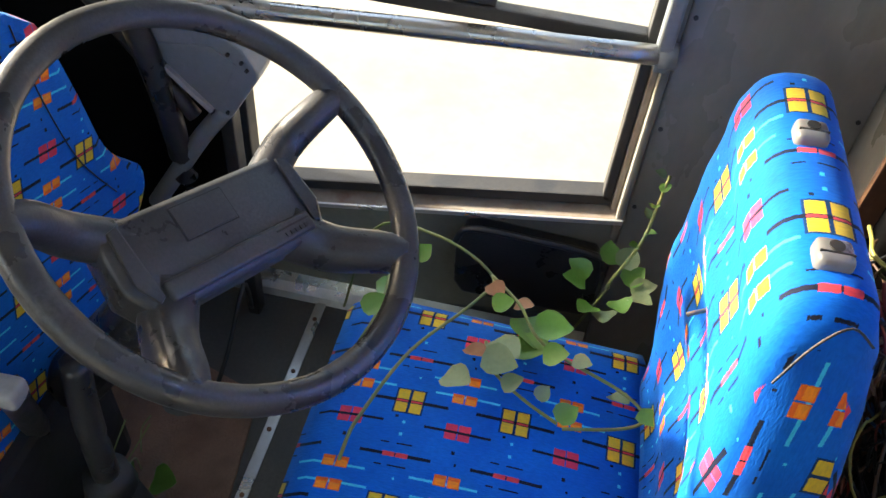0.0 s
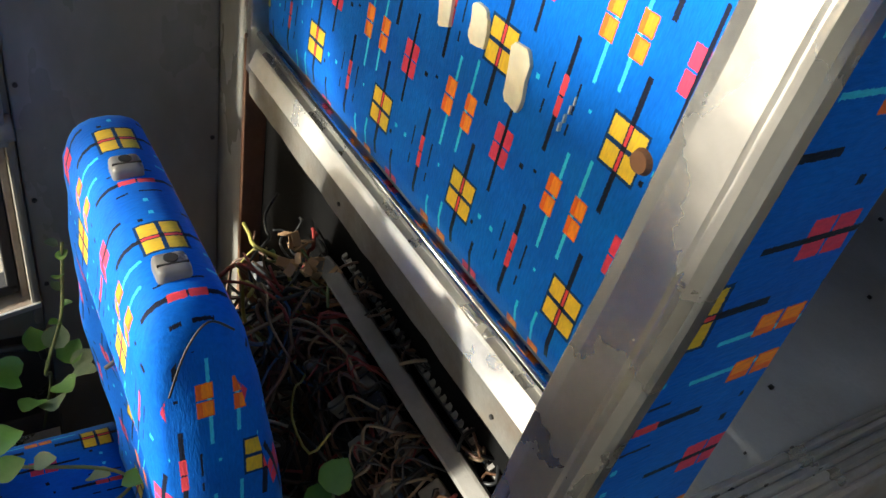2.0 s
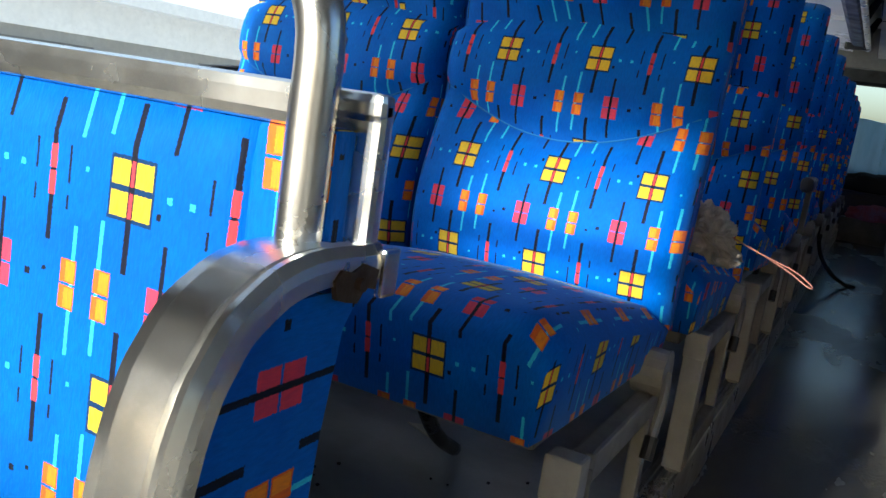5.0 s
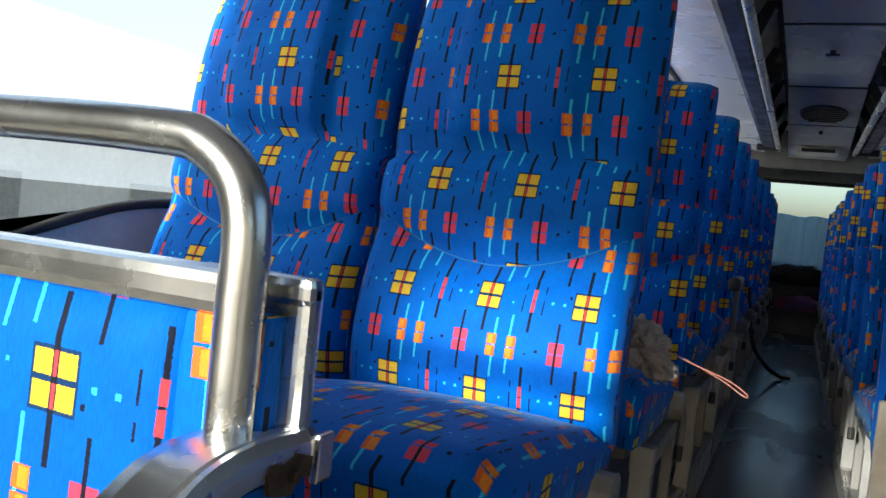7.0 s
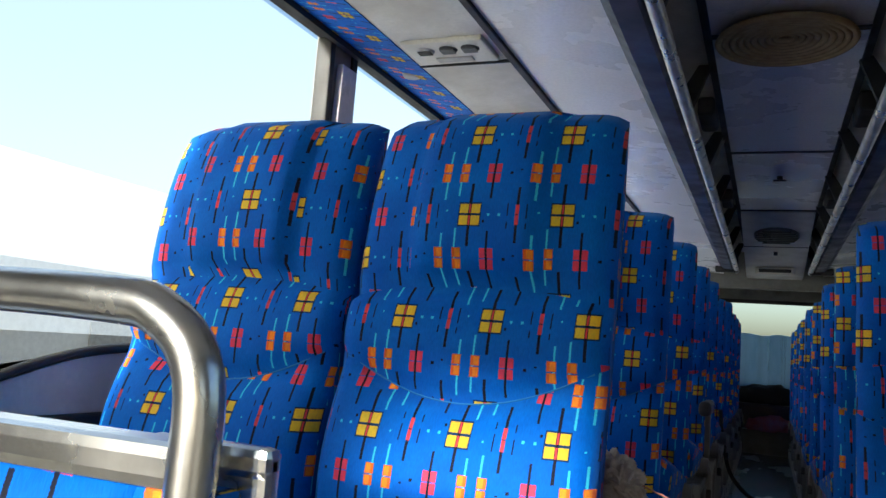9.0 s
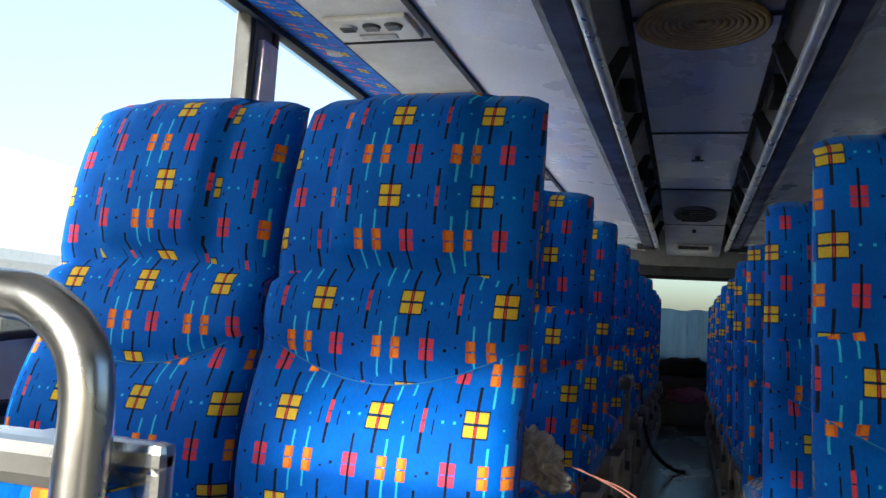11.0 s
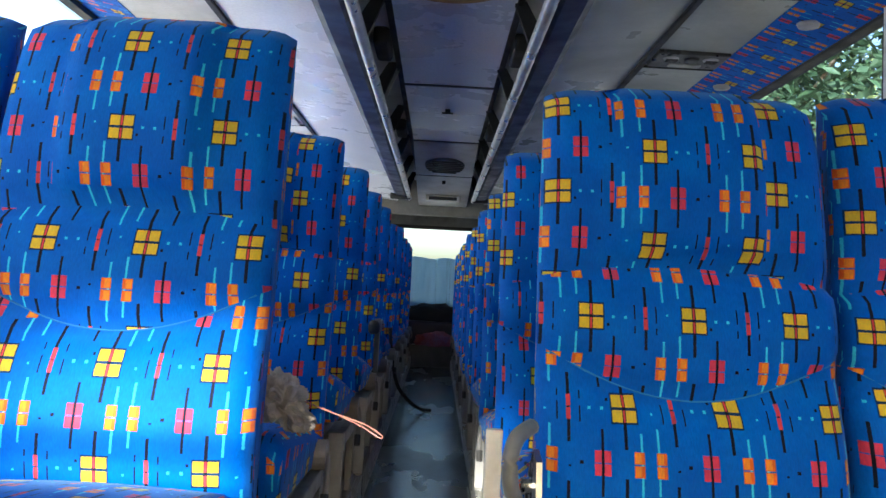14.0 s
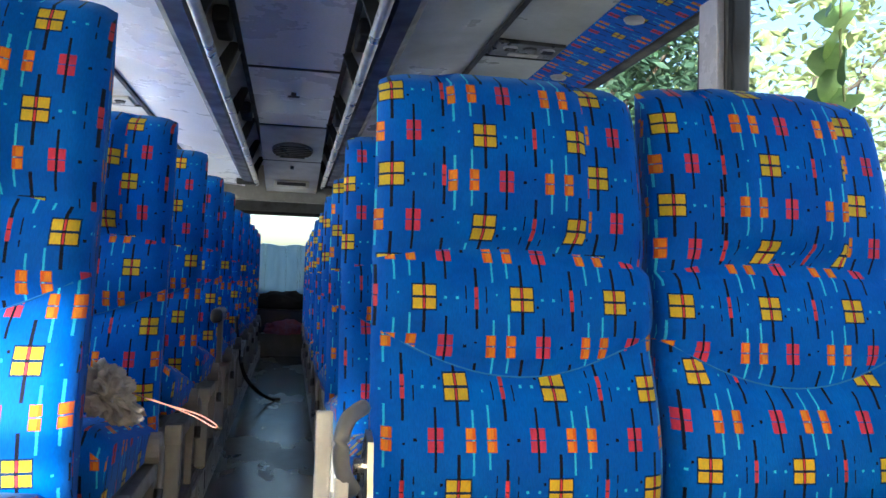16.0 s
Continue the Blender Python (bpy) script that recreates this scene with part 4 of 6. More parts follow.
for k in range(5):
    x = XL + 0.1 + k * 0.145
    part("strip_screw", cyl((x, -0.363, 0.007), (x, -0.363, 0.0095), 0.005, seg=8), RUST, bpy.data.objects["trim_floor_strip"])

tray = empty("wall_pocket", XL, 0.08, 0.27, "black moulded plastic pocket on the cab wall", "pocket")
tr = local(tray)
tr("tray_body", prism([(-0.075, 0.285), (-0.06, 0.325), (-0.03, 0.335), (0.20, 0.325), (0.222, 0.30), (0.222, 0.16), (0.20, 0.14), (-0.05, 0.14), (-0.07, 0.17)], "x", XL + 0.012, XL + 0.05, bev=0.008), BLACKPLASTIC, smooth=True)
tr("tray_lip", tube([(XL + 0.05, -0.075, 0.285), (XL + 0.05, -0.05, 0.330), (XL + 0.05, 0.06, 0.334), (XL + 0.05, 0.20, 0.325), (XL + 0.05, 0.222, 0.29)], 0.007), BLACKPLASTIC, smooth=True)
tr("clip", cyl((XL + 0.012, -0.02, 0.35), (XL + 0.02, -0.02, 0.35), 0.007, seg=10), BLACK)
tr("clip", cyl((XL + 0.012, 0.01, 0.35), (XL + 0.02, 0.01, 0.35), 0.007, seg=10), BLACK)

mat_ob = prism([(-0.86, -0.78), (-0.56, -0.84), (-0.42, -0.70), (-0.36, -0.52), (-0.40, -0.40), (-0.55, -0.382), (-0.78, -0.41), (-0.84, -0.60)], "z", 0.001, 0.014, bev=0.004)
tagged(part("floor_mat", mat_ob, MAT_BROWN, None, "frayed brown carpet mat on the cab floor"), category="mat")

dash = empty("dashboard", -0.6, -1.2, 0.0, "gutted black dashboard in front of the steering wheel", "dashboard")
da = local(dash)
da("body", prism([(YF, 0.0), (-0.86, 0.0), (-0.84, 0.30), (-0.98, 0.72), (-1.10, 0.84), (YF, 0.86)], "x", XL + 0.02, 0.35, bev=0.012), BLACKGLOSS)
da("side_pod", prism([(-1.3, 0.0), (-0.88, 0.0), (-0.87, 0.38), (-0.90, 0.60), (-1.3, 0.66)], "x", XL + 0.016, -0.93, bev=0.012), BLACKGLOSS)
# the board behind the wheel takes the same painted-in shade
da("side_board", cuboid(XL + 0.016, XL + 0.03, -1.0, -0.545, 0.0, 0.93, 0.004), DEEP_SHADE)
da("frame_bar", tube([(-0.99, -0.60, 0.10), (-0.97, -0.585, 0.35), (-0.96, -0.60, 0.62), (-0.95, -0.66, 0.92)], 0.022, 10), BLACKPLASTIC, smooth=True)

pod = empty("instrument_pod", -0.99, -0.50, 0.55, "grey plastic cover panel hanging beside the dashboard", "panel")
pd = local(pod)
pd("cover", prism([(-0.645, 0.728), (-0.500, 0.742), (-0.444, 0.700), (-0.421, 0.660), (-0.423, 0.648), (-0.478, 0.561), (-0.490, 0.560), (-0.512, 0.573), (-0.580, 0.644)], "x", -1.03, -0.97, bev=0.005), GREYPLASTIC)
pd("inset_panel", prism([(-0.590, 0.690), (-0.500, 0.700), (-0.458, 0.672), (-0.492, 0.602), (-0.545, 0.648)], "x", -0.9705, -0.9675, bev=0.001), GREYPLASTIC)
pd("paper_strip", prism([(-0.588, 0.642), (-0.582, 0.648), (-0.508, 0.574), (-0.514, 0.568)], "x", -0.985, -0.962), LIGHTGREY, "cream strip")
pd("lower_lip", prism([(-0.600, 0.640), (-0.592, 0.647), (-0.508, 0.562), (-0.514, 0.553)], "x", -1.02, -0.972), BLACKPLASTIC)
for sy, sz in ((-0.440, 0.665), (-0.448, 0.678), (-0.484, 0.572), (-0.47, 0.69)):
    pd("screw", cyl((-0.970, sy, sz), (-0.966, sy, sz), 0.0035, seg=8), BLACK)
pd("arm", tube([(-0.985, -0.495, 0.565), (-0.975, -0.545, 0.50), (-0.97, -0.611, 0.397), (-0.965, -0.66, 0.32)], 0.017, 8), GREYPLASTIC, smooth=True)
pd("post", cuboid(-1.02, -0.985, -0.512, -0.486, 0.0, 0.56, 0.004), BLACK)
pd("rim_bar", tube([(-0.99, -0.74, 0.78), (-0.98, -0.66, 0.69), (-0.975, -0.55, 0.545)], 0.014, 8), BLACKPLASTIC, smooth=True)

loose = empty("loose_seat_back", -0.62, -0.68, 0.0, "loose blue patterned seat back leaning on the dashboard", "seat")
lo = local(loose)
lb = prism([(-0.36, 0.95), (-0.60, 0.915), (-0.700, 0.885), (-0.748, 0.845), (-0.768, 0.790), (-0.790, 0.700), (-0.810, 0.600), (-0.835, 0.550), (-0.890, 0.490), (-0.905, 0.462), (-0.890, 0.425), (-0.80, 0.36), (-0.62, 0.20), (-0.40, 0.10), (-0.30, 0.30)], "y", -0.735, -0.620, bev=0.022)
lay = lb.loops.layers.uv.verify()
for f in lb.faces:
    for lp in f.loops:
        c = lp.vert.co
        lp[lay].uv = ((c.x + 0.755) * -0.30 + (c.z - 0.619) * 0.95 + c.y + 0.62, ((c.x + 0.755) * 0.95 + (c.z - 0.619) * 0.30) * 0.875)
lo("cushion", lb, CLOTH)
lo("backing_board", cuboid(-0.80, -0.42, -0.76, -0.737, 0.0, 0.84, 0.006), BLACKPLASTIC)
lo("seam_piping", tube([(-0.690, -0.6185, 0.872), (-0.70, -0.617, 0.76), (-0.735, -0.617, 0.62), (-0.80, -0.6185, 0.50)], 0.0012, 5), NAVY)

gear = empty("gear_lever", -0.42, -0.51, 0.0, "dirty black gear lever with a rubber boot and pale knob", "gear lever")
ge = local(gear)
ge("boot", cyl((-0.44, -0.52, 0.0), (-0.44, -0.51, 0.22), 0.075, 0.035, 16), BLACK, smooth=True)
ge("boot_collar", cyl((-0.44, -0.51, 0.21), (-0.44, -0.51, 0.25), 0.042, 0.036, 16), BLACK, smooth=True)
ge("lever", tube([(-0.44, -0.51, 0.24), (-0.445, -0.505, 0.40), (-0.46, -0.50, 0.52)], 0.021, 10), BLACKPLASTIC, smooth=True)
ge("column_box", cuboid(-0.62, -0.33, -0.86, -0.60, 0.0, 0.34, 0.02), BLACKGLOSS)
ge("switch_arm", tube([(-0.46, -0.62, 0.30), (-0.40, -0.56, 0.50), (-0.355, -0.50, 0.60)], 0.02, 8), BLACKPLASTIC, smooth=True)
ge("switch_knob", cuboid(-0.37, -0.335, -0.525, -0.485, 0.585, 0.615, 0.009, seg=3), LIGHTGREY, "pale grey switch knob", True)
kn = surface("black_cable", (0.012, 0.012, 0.012), None, 0.5)
tagged(part("floor_cable", tube([(-0.98, -0.50, 0.03), (-0.90, -0.47, 0.20), (-0.80, -0.47, 0.12), (-0.72, -0.49, 0.02)], 0.005), kn, None, "thin black cable curling over the cab floor", True), category="cable")

# ---- fuse board and torn wiring behind the driver ----
FUSEGREY = surface("dusty_fuse_plastic", (0.20, 0.185, 0.16), (0.09, 0.075, 0.06), 0.7, 0.0, 14, 120, 0.8, 0.2)
fuse = empty("fuse_board", -0.45, 0.56, 0.0, "exposed fuse board with relay blocks and grilles behind the driver", "fuse board")
fu = local(fuse)
# plain plate, coloured black in place of a deep unlit void
fu("backplate", cuboid(XL + 0.157, -0.09, 0.583, 0.597, 0.05, 0.905), DEEP_SHADE, "sooty black back of the recess")
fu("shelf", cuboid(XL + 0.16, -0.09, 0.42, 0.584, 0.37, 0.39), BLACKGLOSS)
slope = pose(-0.425, 0.560, 0.755, 35, 0, 0)
fu("cover_bar", cuboid(-0.21, 0.24, -0.012, 0.012, -0.01, 0.02, 0.004, m=slope), FUSEGREY, "long dusty grey cover bar")
fu("grille_plate", cuboid(-0.21, 0.24, 0.022, 0.055, -0.012, 0.0, 0.002, m=slope), BLACKPLASTIC)
for k in range(34):
    x = -0.205 + k * 0.013
    fu("grille_slat", cuboid(x, x + 0.006, 0.025, 0.052, 0.0, 0.007, 0.001, m=slope), FUSEGREY)
rnd = random.Random(4)
for k in range(9):
    x = -0.16 + k * 0.042
    fu("relay", cuboid(x, x + rnd.uniform(0.018, 0.026), 0.062, 0.090, -0.03, -0.004 + rnd.uniform(-0.004, 0.012), 0.004, m=slope), rnd.choice((FUSEGREY, FUSEGREY, BLACKPLASTIC)))
for k in range(11):
    x = -0.20 + k * 0.034
    fu("relay", cuboid(x, x + 0.023, -0.052 + rnd.uniform(-0.006, 0.006), -0.026, -0.02, -0.004 + rnd.uniform(-0.006, 0.012), 0.003, m=slope), rnd.choice((BLACKPLASTIC, FUSEGREY, FUSEGREY)))
    if k % 2:
        fu("relay", cuboid(x, x + 0.015, -0.095, -0.072, -0.03, -0.008 + rnd.uniform(0, 0.02), 0.003, m=slope), rnd.choice((BLACKPLASTIC, FUSEGREY)))

loom = empty("wiring_loom", -0.55, 0.45, 0.0, "tangled torn wiring in faded red, brown, yellow and green", "wiring")
lm = local(loom)
wire_cols = {"red": (0.24, 0.03, 0.025), "brown": (0.11, 0.055, 0.03), "yellow": (0.34, 0.29, 0.06), "green": (0.10, 0.16, 0.05), "black": (0.015, 0.015, 0.015), "tan": (0.22, 0.15, 0.085), "blue": (0.05, 0.13, 0.28), "white": (0.32, 0.30, 0.27)}
for nm, col in wire_cols.items():
    wm = surface(nm + "_wire", col, tuple(c * 0.45 for c in col), 0.55, 0, 20, 200, 0.8, 0.0)
    for k in range({"brown": 62, "black": 80, "tan": 12, "red": 26, "yellow": 5, "white": 6, "green": 8}.get(nm, 14)):
        if rnd.random() < 0.5:
            p = Vector((rnd.uniform(-0.70, -0.52), rnd.uniform(0.46, 0.55), rnd.uniform(0.58, 0.765)))
        else:
            p = Vector((rnd.uniform(-0.70, -0.20), rnd.uniform(0.42, 0.55), rnd.uniform(0.45, 0.70)))
        pts = [p]
        d = Vector((rnd.uniform(-1, 1), rnd.uniform(-0.8, 0.6), rnd.uniform(-0.6, 0.6)))
        for j in range(5):
            d = (d + Vector((rnd.gauss(0, 0.7), rnd.gauss(0, 0.5), rnd.gauss(-0.1, 0.5)))).normalized()
            q = pts[-1] + d * rnd.uniform(0.02, 0.055)
            q.y, q.x, q.z = min(q.y, 0.575), min(q.x, -0.15), min(max(q.z, 0.40), 0.752)
            pts.append(q)
        lm("wire", tube(pts, rnd.choice((0.0017, 0.0022, 0.003)), 5, None, 3), wm, smooth=True)
loop_mats = [bpy.data.materials[n + "_wire"] for n in ("brown", "brown", "tan", "black", "black", "red")]
for k in range(110):
    x, y = rnd.uniform(-0.20, 0.21), rnd.choice((-0.03, -0.05, -0.075, 0.03))
    w, h = rnd.uniform(0.015, 0.05), rnd.uniform(0.008, 0.032)
    pts = [slope @ Vector((x, y - w, -0.05)), slope @ Vector((x + rnd.gauss(0, 0.008), y - w * 0.7, h * 0.4)),
           slope @ Vector((x + rnd.gauss(0, 0.012), y - w * 0.2, h)), slope @ Vector((x + rnd.gauss(0, 0.014), y + w * 0.4, h * 0.3)), slope @ Vector((x + rnd.gauss(0, 0.014), y + w * 0.5, -0.02))]
    lm("wire", tube(pts, rnd.choice((0.0014, 0.0018, 0.0024)), 5, None, 3), rnd.choice(loop_mats), smooth=True)
DRYLEAF = surface("dry_leaf", (0.42, 0.25, 0.12), (0.25, 0.12, 0.05), 0.8)
for k in range(40):
    c = Vector((min(max(rnd.gauss(-0.635, 0.035), -0.70), -0.56), rnd.gauss(0.535, 0.015), rnd.uniform(0.735, 0.775)))
    lm("dry_leaf", cuboid(-rnd.uniform(0.005, 0.012), 0.009, -0.007, rnd.uniform(0.004, 0.009), -0.001, 0.001, 0, m=Matrix.Translation(c) @ pose(0, 0, 0, rnd.uniform(-70, 70), rnd.uniform(-70, 70), rnd.uniform(0, 360))), DRYLEAF)
lm("connector", cuboid(-0.745, -0.715, 0.49, 0.51, 0.677, 0.692, 0.003), GREYPLASTIC)
lm("connector_wires", tube([(-0.715, 0.50, 0.685), (-0.68, 0.51, 0.715), (-0.63, 0.535, 0.75)], 0.006, 7), kn, smooth=True)
lm("harness", tube([(-0.70, 0.50, 0.60), (-0.60, 0.53, 0.68), (-0.46, 0.52, 0.64), (-0.32, 0.50, 0.60), (-0.22, 0.50, 0.55)], 0.016, 8), kn, smooth=True)
lm("harness", tube([(-0.65, 0.545, 0.745), (-0.60, 0.53, 0.69), (-0.56, 0.51, 0.62), (-0.53, 0.50, 0.52)], 0.013, 8), bpy.data.materials["brown_wire"], smooth=True)

# ---- marks on the partition ----
TORN = surface("torn_cream_paper", (0.72, 0.68, 0.52), (0.55, 0.48, 0.33), 0.8, 0, 30, 90, 0.6, 0.2)
for (x, z, w, h, r) in ((-0.452, 1.214, 0.020, 0.052, 4), (-0.397, 1.214, 0.024, 0.036, 20), (-0.333, 1.200, 0.026, 0.056, -6)):
    y_ = 0.567 - 0.0625 * (z - 0.97)
    o = [(x + w * 0.52 * math.copysign(abs(math.cos(a)) ** 0.4, math.cos(a)) * (0.85 + 0.3 * rnd.random()), z + h * 0.5 * math.copysign(abs(math.sin(a)) ** 0.5, math.sin(a)) * (0.88 + 0.2 * rnd.random())) for a in (2 * math.pi * i / 18 for i in range(18))]
    tl = prism(o, "y", -0.0032, 0.0035)
    for v in tl.verts:
        v.co.y += 0.567 - 0.0625 * (v.co.z - 0.97)
    P("torn_label", tl, TORN, "torn cream sticker remnant")
P("bolt", cyl((-0.184, 0.553, 1.212), (-0.184, 0.5475, 1.212), 0.0105, 0.008, 16), RUST, "rusty round bolt head")
for k in range(4):
    P("faint_mark", cuboid(-0.272 + k * 0.003, -0.2705 + k * 0.003, 0.5505, 0.5535, 1.185 + k * 0.009, 1.192 + k * 0.009), BRIGHTALU)
P("cap_screw", cyl((-0.062, 0.528, 1.575), (-0.062, 0.5265, 1.575), 0.003, seg=8), BLACK)

# ---- vine on the driver's seat ----
LEAF = surface("vine_leaf", (0.10, 0.24, 0.03), (0.14, 0.22, 0.05), 0.5, 0, 12, 80, 0.7, 0.2)
LEAF_PALE = surface("pale_vine_leaf", (0.16, 0.23, 0.10), (0.22, 0.25, 0.14), 0.55, 0, 12, 80, 0.7, 0.2)
LEAF_DRY = surface("withered_leaf", (0.27, 0.13, 0.06), (0.16, 0.07, 0.03), 0.8, 0, 14, 80, 0.7, 0.3)
STEM = surface("vine_stem", (0.17, 0.22, 0.06), (0.22, 0.17, 0.08), 0.6, 0, 14, 80, 0.7, 0.2)


def leaf_bm(size, fold=0.25, bm=None, m=None):
    """A heart-shaped leaf, folded a little along its midrib."""
    own = bmesh.new()
    prof = [(0, 0.0), (0.12, 0.32), (0.3, 0.46), (0.5, 0.44), (0.7, 0.32), (0.88, 0.14), (1.0, 0.0)]
    mid = [own.verts.new((0, y * size, -0.06 * size * math.sin(y * 3))) for y, w in prof]
    for sg in (-1, 1):
        edge = [own.verts.new((sg * w * size, y * size - (0.06 * size if i == 1 else 0), fold * w * size - 0.05 * size * (y > 0.8))) if w else mid[i] for i, (y, w) in enumerate(prof)]
        for i in range(len(prof) - 1):
            q = [mid[i], mid[i + 1], edge[i + 1], edge[i]]
            q = [v for j, v in enumerate(q) if v not in q[:j]]
            if len(q) > 2:
                own.faces.new(q if sg > 0 else q[::-1])
    if m is not None:
        bmesh.ops.transform(own, matrix=m, verts=own.verts)
    return merge(bm, own)


vine = empty("vine", -0.70, 0.05, 0.39, "green creeping vine with heart-shaped leaves growing over the driver's seat", "plant")
vi = local(vine)
stems = [[(-1.02, -0.30, 0.05), (-0.97, -0.22, 0.36), (-0.884, -0.085, 0.46), (-0.838, 0.017, 0.44), (-0.775, 0.0, 0.44), (-0.66, -0.08, 0.43), (-0.533, -0.123, 0.43), (-0.483, -0.134, 0.42), (-0.44, -0.15, 0.32), (-0.42, -0.16, 0.2)],
         [(-0.838, 0.017, 0.44), (-0.77, 0.07, 0.46), (-0.706, 0.12, 0.45), (-0.658, 0.242, 0.44), (-0.627, 0.281, 0.43), (-0.60, 0.25, 0.43), (-0.578, 0.164, 0.43)],
         [(-0.706, 0.03, 0.43), (-0.653, 0.048, 0.435), (-0.615, 0.10, 0.43), (-0.585, 0.155, 0.43)],
         [(-1.05, 0.20, 0.10), (-0.93, 0.22, 0.36), (-0.87, 0.21, 0.44), (-0.90, 0.245, 0.52), (-0.95, 0.26, 0.56), (-0.985, 0.27, 0.60)],
         [(-0.97, -0.22, 0.36), (-0.90, -0.17, 0.40), (-0.767, -0.146, 0.44), (-0.709, -0.154, 0.42), (-0.66, -0.19, 0.36)]]
for s_ in stems:
    vi("stem", tube(s_, 0.0029, 6, steps=6), STEM, smooth=True)
LV = [(-0.772, 0.103, 0.062, 0), (-0.706, 0.061, 0.048, 1), (-0.615, -0.002, 0.042, 1), (-0.653, 0.048, 0.046, 1), (-0.70, 0.094, 0.055, 0), (-0.621, 0.079, 0.03, 1), (-0.578, 0.164, 0.032, 0), (-0.598, 0.128, 0.022, 1),
      (-0.658, 0.242, 0.03, 1), (-0.627, 0.281, 0.03, 0), (-0.688, 0.175, 0.026, 1), (-0.677, 0.132, 0.034, 0), (-0.767, -0.146, 0.045, 0), (-0.709, -0.154, 0.04, 0), (-0.83, -0.10, 0.03, 0),
      (-0.80, 0.03, 0.03, 2), (-0.69, 0.015, 0.034, 2), (-0.785, 0.075, 0.028, 2), (-0.74, 0.12, 0.05, 0), (-0.755, 0.04, 0.03, 0)]
for i, (x, y, sz, kind_) in enumerate(LV):
    a = (i * 137) % 360
    mm = Matrix.Translation((x, y - sz * 0.4, 0.425 + 0.012 * (i % 4))) @ pose(0, 0, 0, 8 + 10 * (i % 3), -12 + 9 * (i % 4), a % 120 - 60)
    vi("leaf", leaf_bm(sz * 1.25, 0.25, m=mm), (LEAF, LEAF_PALE, LEAF_DRY)[kind_], smooth=True)
for i in range(16):
    a = i * 2.4
    base = Vector((-0.862, 0.212, 0.42)) if i < 10 else Vector((-0.90 - 0.016 * (i - 10), 0.243 + 0.004 * (i - 10), 0.51 + 0.018 * (i - 10)))
    off_ = Vector((0.035 * math.cos(a), 0.04 * math.sin(a), 0.01 * (i % 5))) if i < 10 else Vector((0, 0, 0))
    vi("leaf", leaf_bm(0.046 if i < 10 else 0.022, 0.3, m=Matrix.Translation(base + off_) @ pose(0, 0, 0, 25, 15 - 8 * (i % 4), math.degrees(a) - 90)), LEAF if i % 3 else LEAF_PALE, smooth=True)
weeds = empty("weed_tuft", -0.55, -0.62, 0.0, "dry weed stalks with a few leaves on the cab floor", "plant")
we = local(weeds)
for i in range(9):
    x, y = -0.60 + 0.03 * i, -0.58 + 0.02 * math.sin(i * 2.2)
    we("stalk", tube([(x, y, 0.0), (x + 0.03 * math.sin(i), y + 0.02, 0.10), (x + 0.08 * math.sin(i * 1.7), y + 0.05, 0.16 + 0.02 * (i % 3))], 0.0016, 5), STEM)
for i in range(4):
    we("leaf", leaf_bm(0.06, 0.3, m=Matrix.Translation((-0.52 + 0.05 * i, -0.50 - 0.05 * (i % 2), 0.09 + 0.03 * i)) @ pose(0, 0, 0, 30, 20, 70 * i)), LEAF, smooth=True)
low_plant = empty("seedling", -0.24, 0.40, 0.0, "green weeds growing up behind the driver's seat", "plant")
lp_ = local(low_plant)
for i in range(9):
    x, y, z = -0.36 + 0.02 * (i % 4), 0.40 + 0.018 * (i % 3), 0.52 + 0.035 * i % 0.2
    lp_("stem", tube([(x, y, 0.0), (x + 0.01, y, 0.3), (x, y + 0.01, z)], 0.0018, 5), STEM)
    lp_("leaf", leaf_bm(0.045, 0.25, m=Matrix.Translation((x, y, z)) @ pose(0, 0, 0, 20, 10 * (i % 3), 80 * i)), LEAF, smooth=True)

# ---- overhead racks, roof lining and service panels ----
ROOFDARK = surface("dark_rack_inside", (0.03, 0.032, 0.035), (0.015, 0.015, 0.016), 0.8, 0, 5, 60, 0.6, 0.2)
GREENGREY = surface("grey_green_laminate", (0.36, 0.38, 0.34), (0.22, 0.22, 0.19), 0.42, 0, 3, 80, 0.7, 0.1)
RACK_Y0, RACK_Y1 = 1.0, 7.72


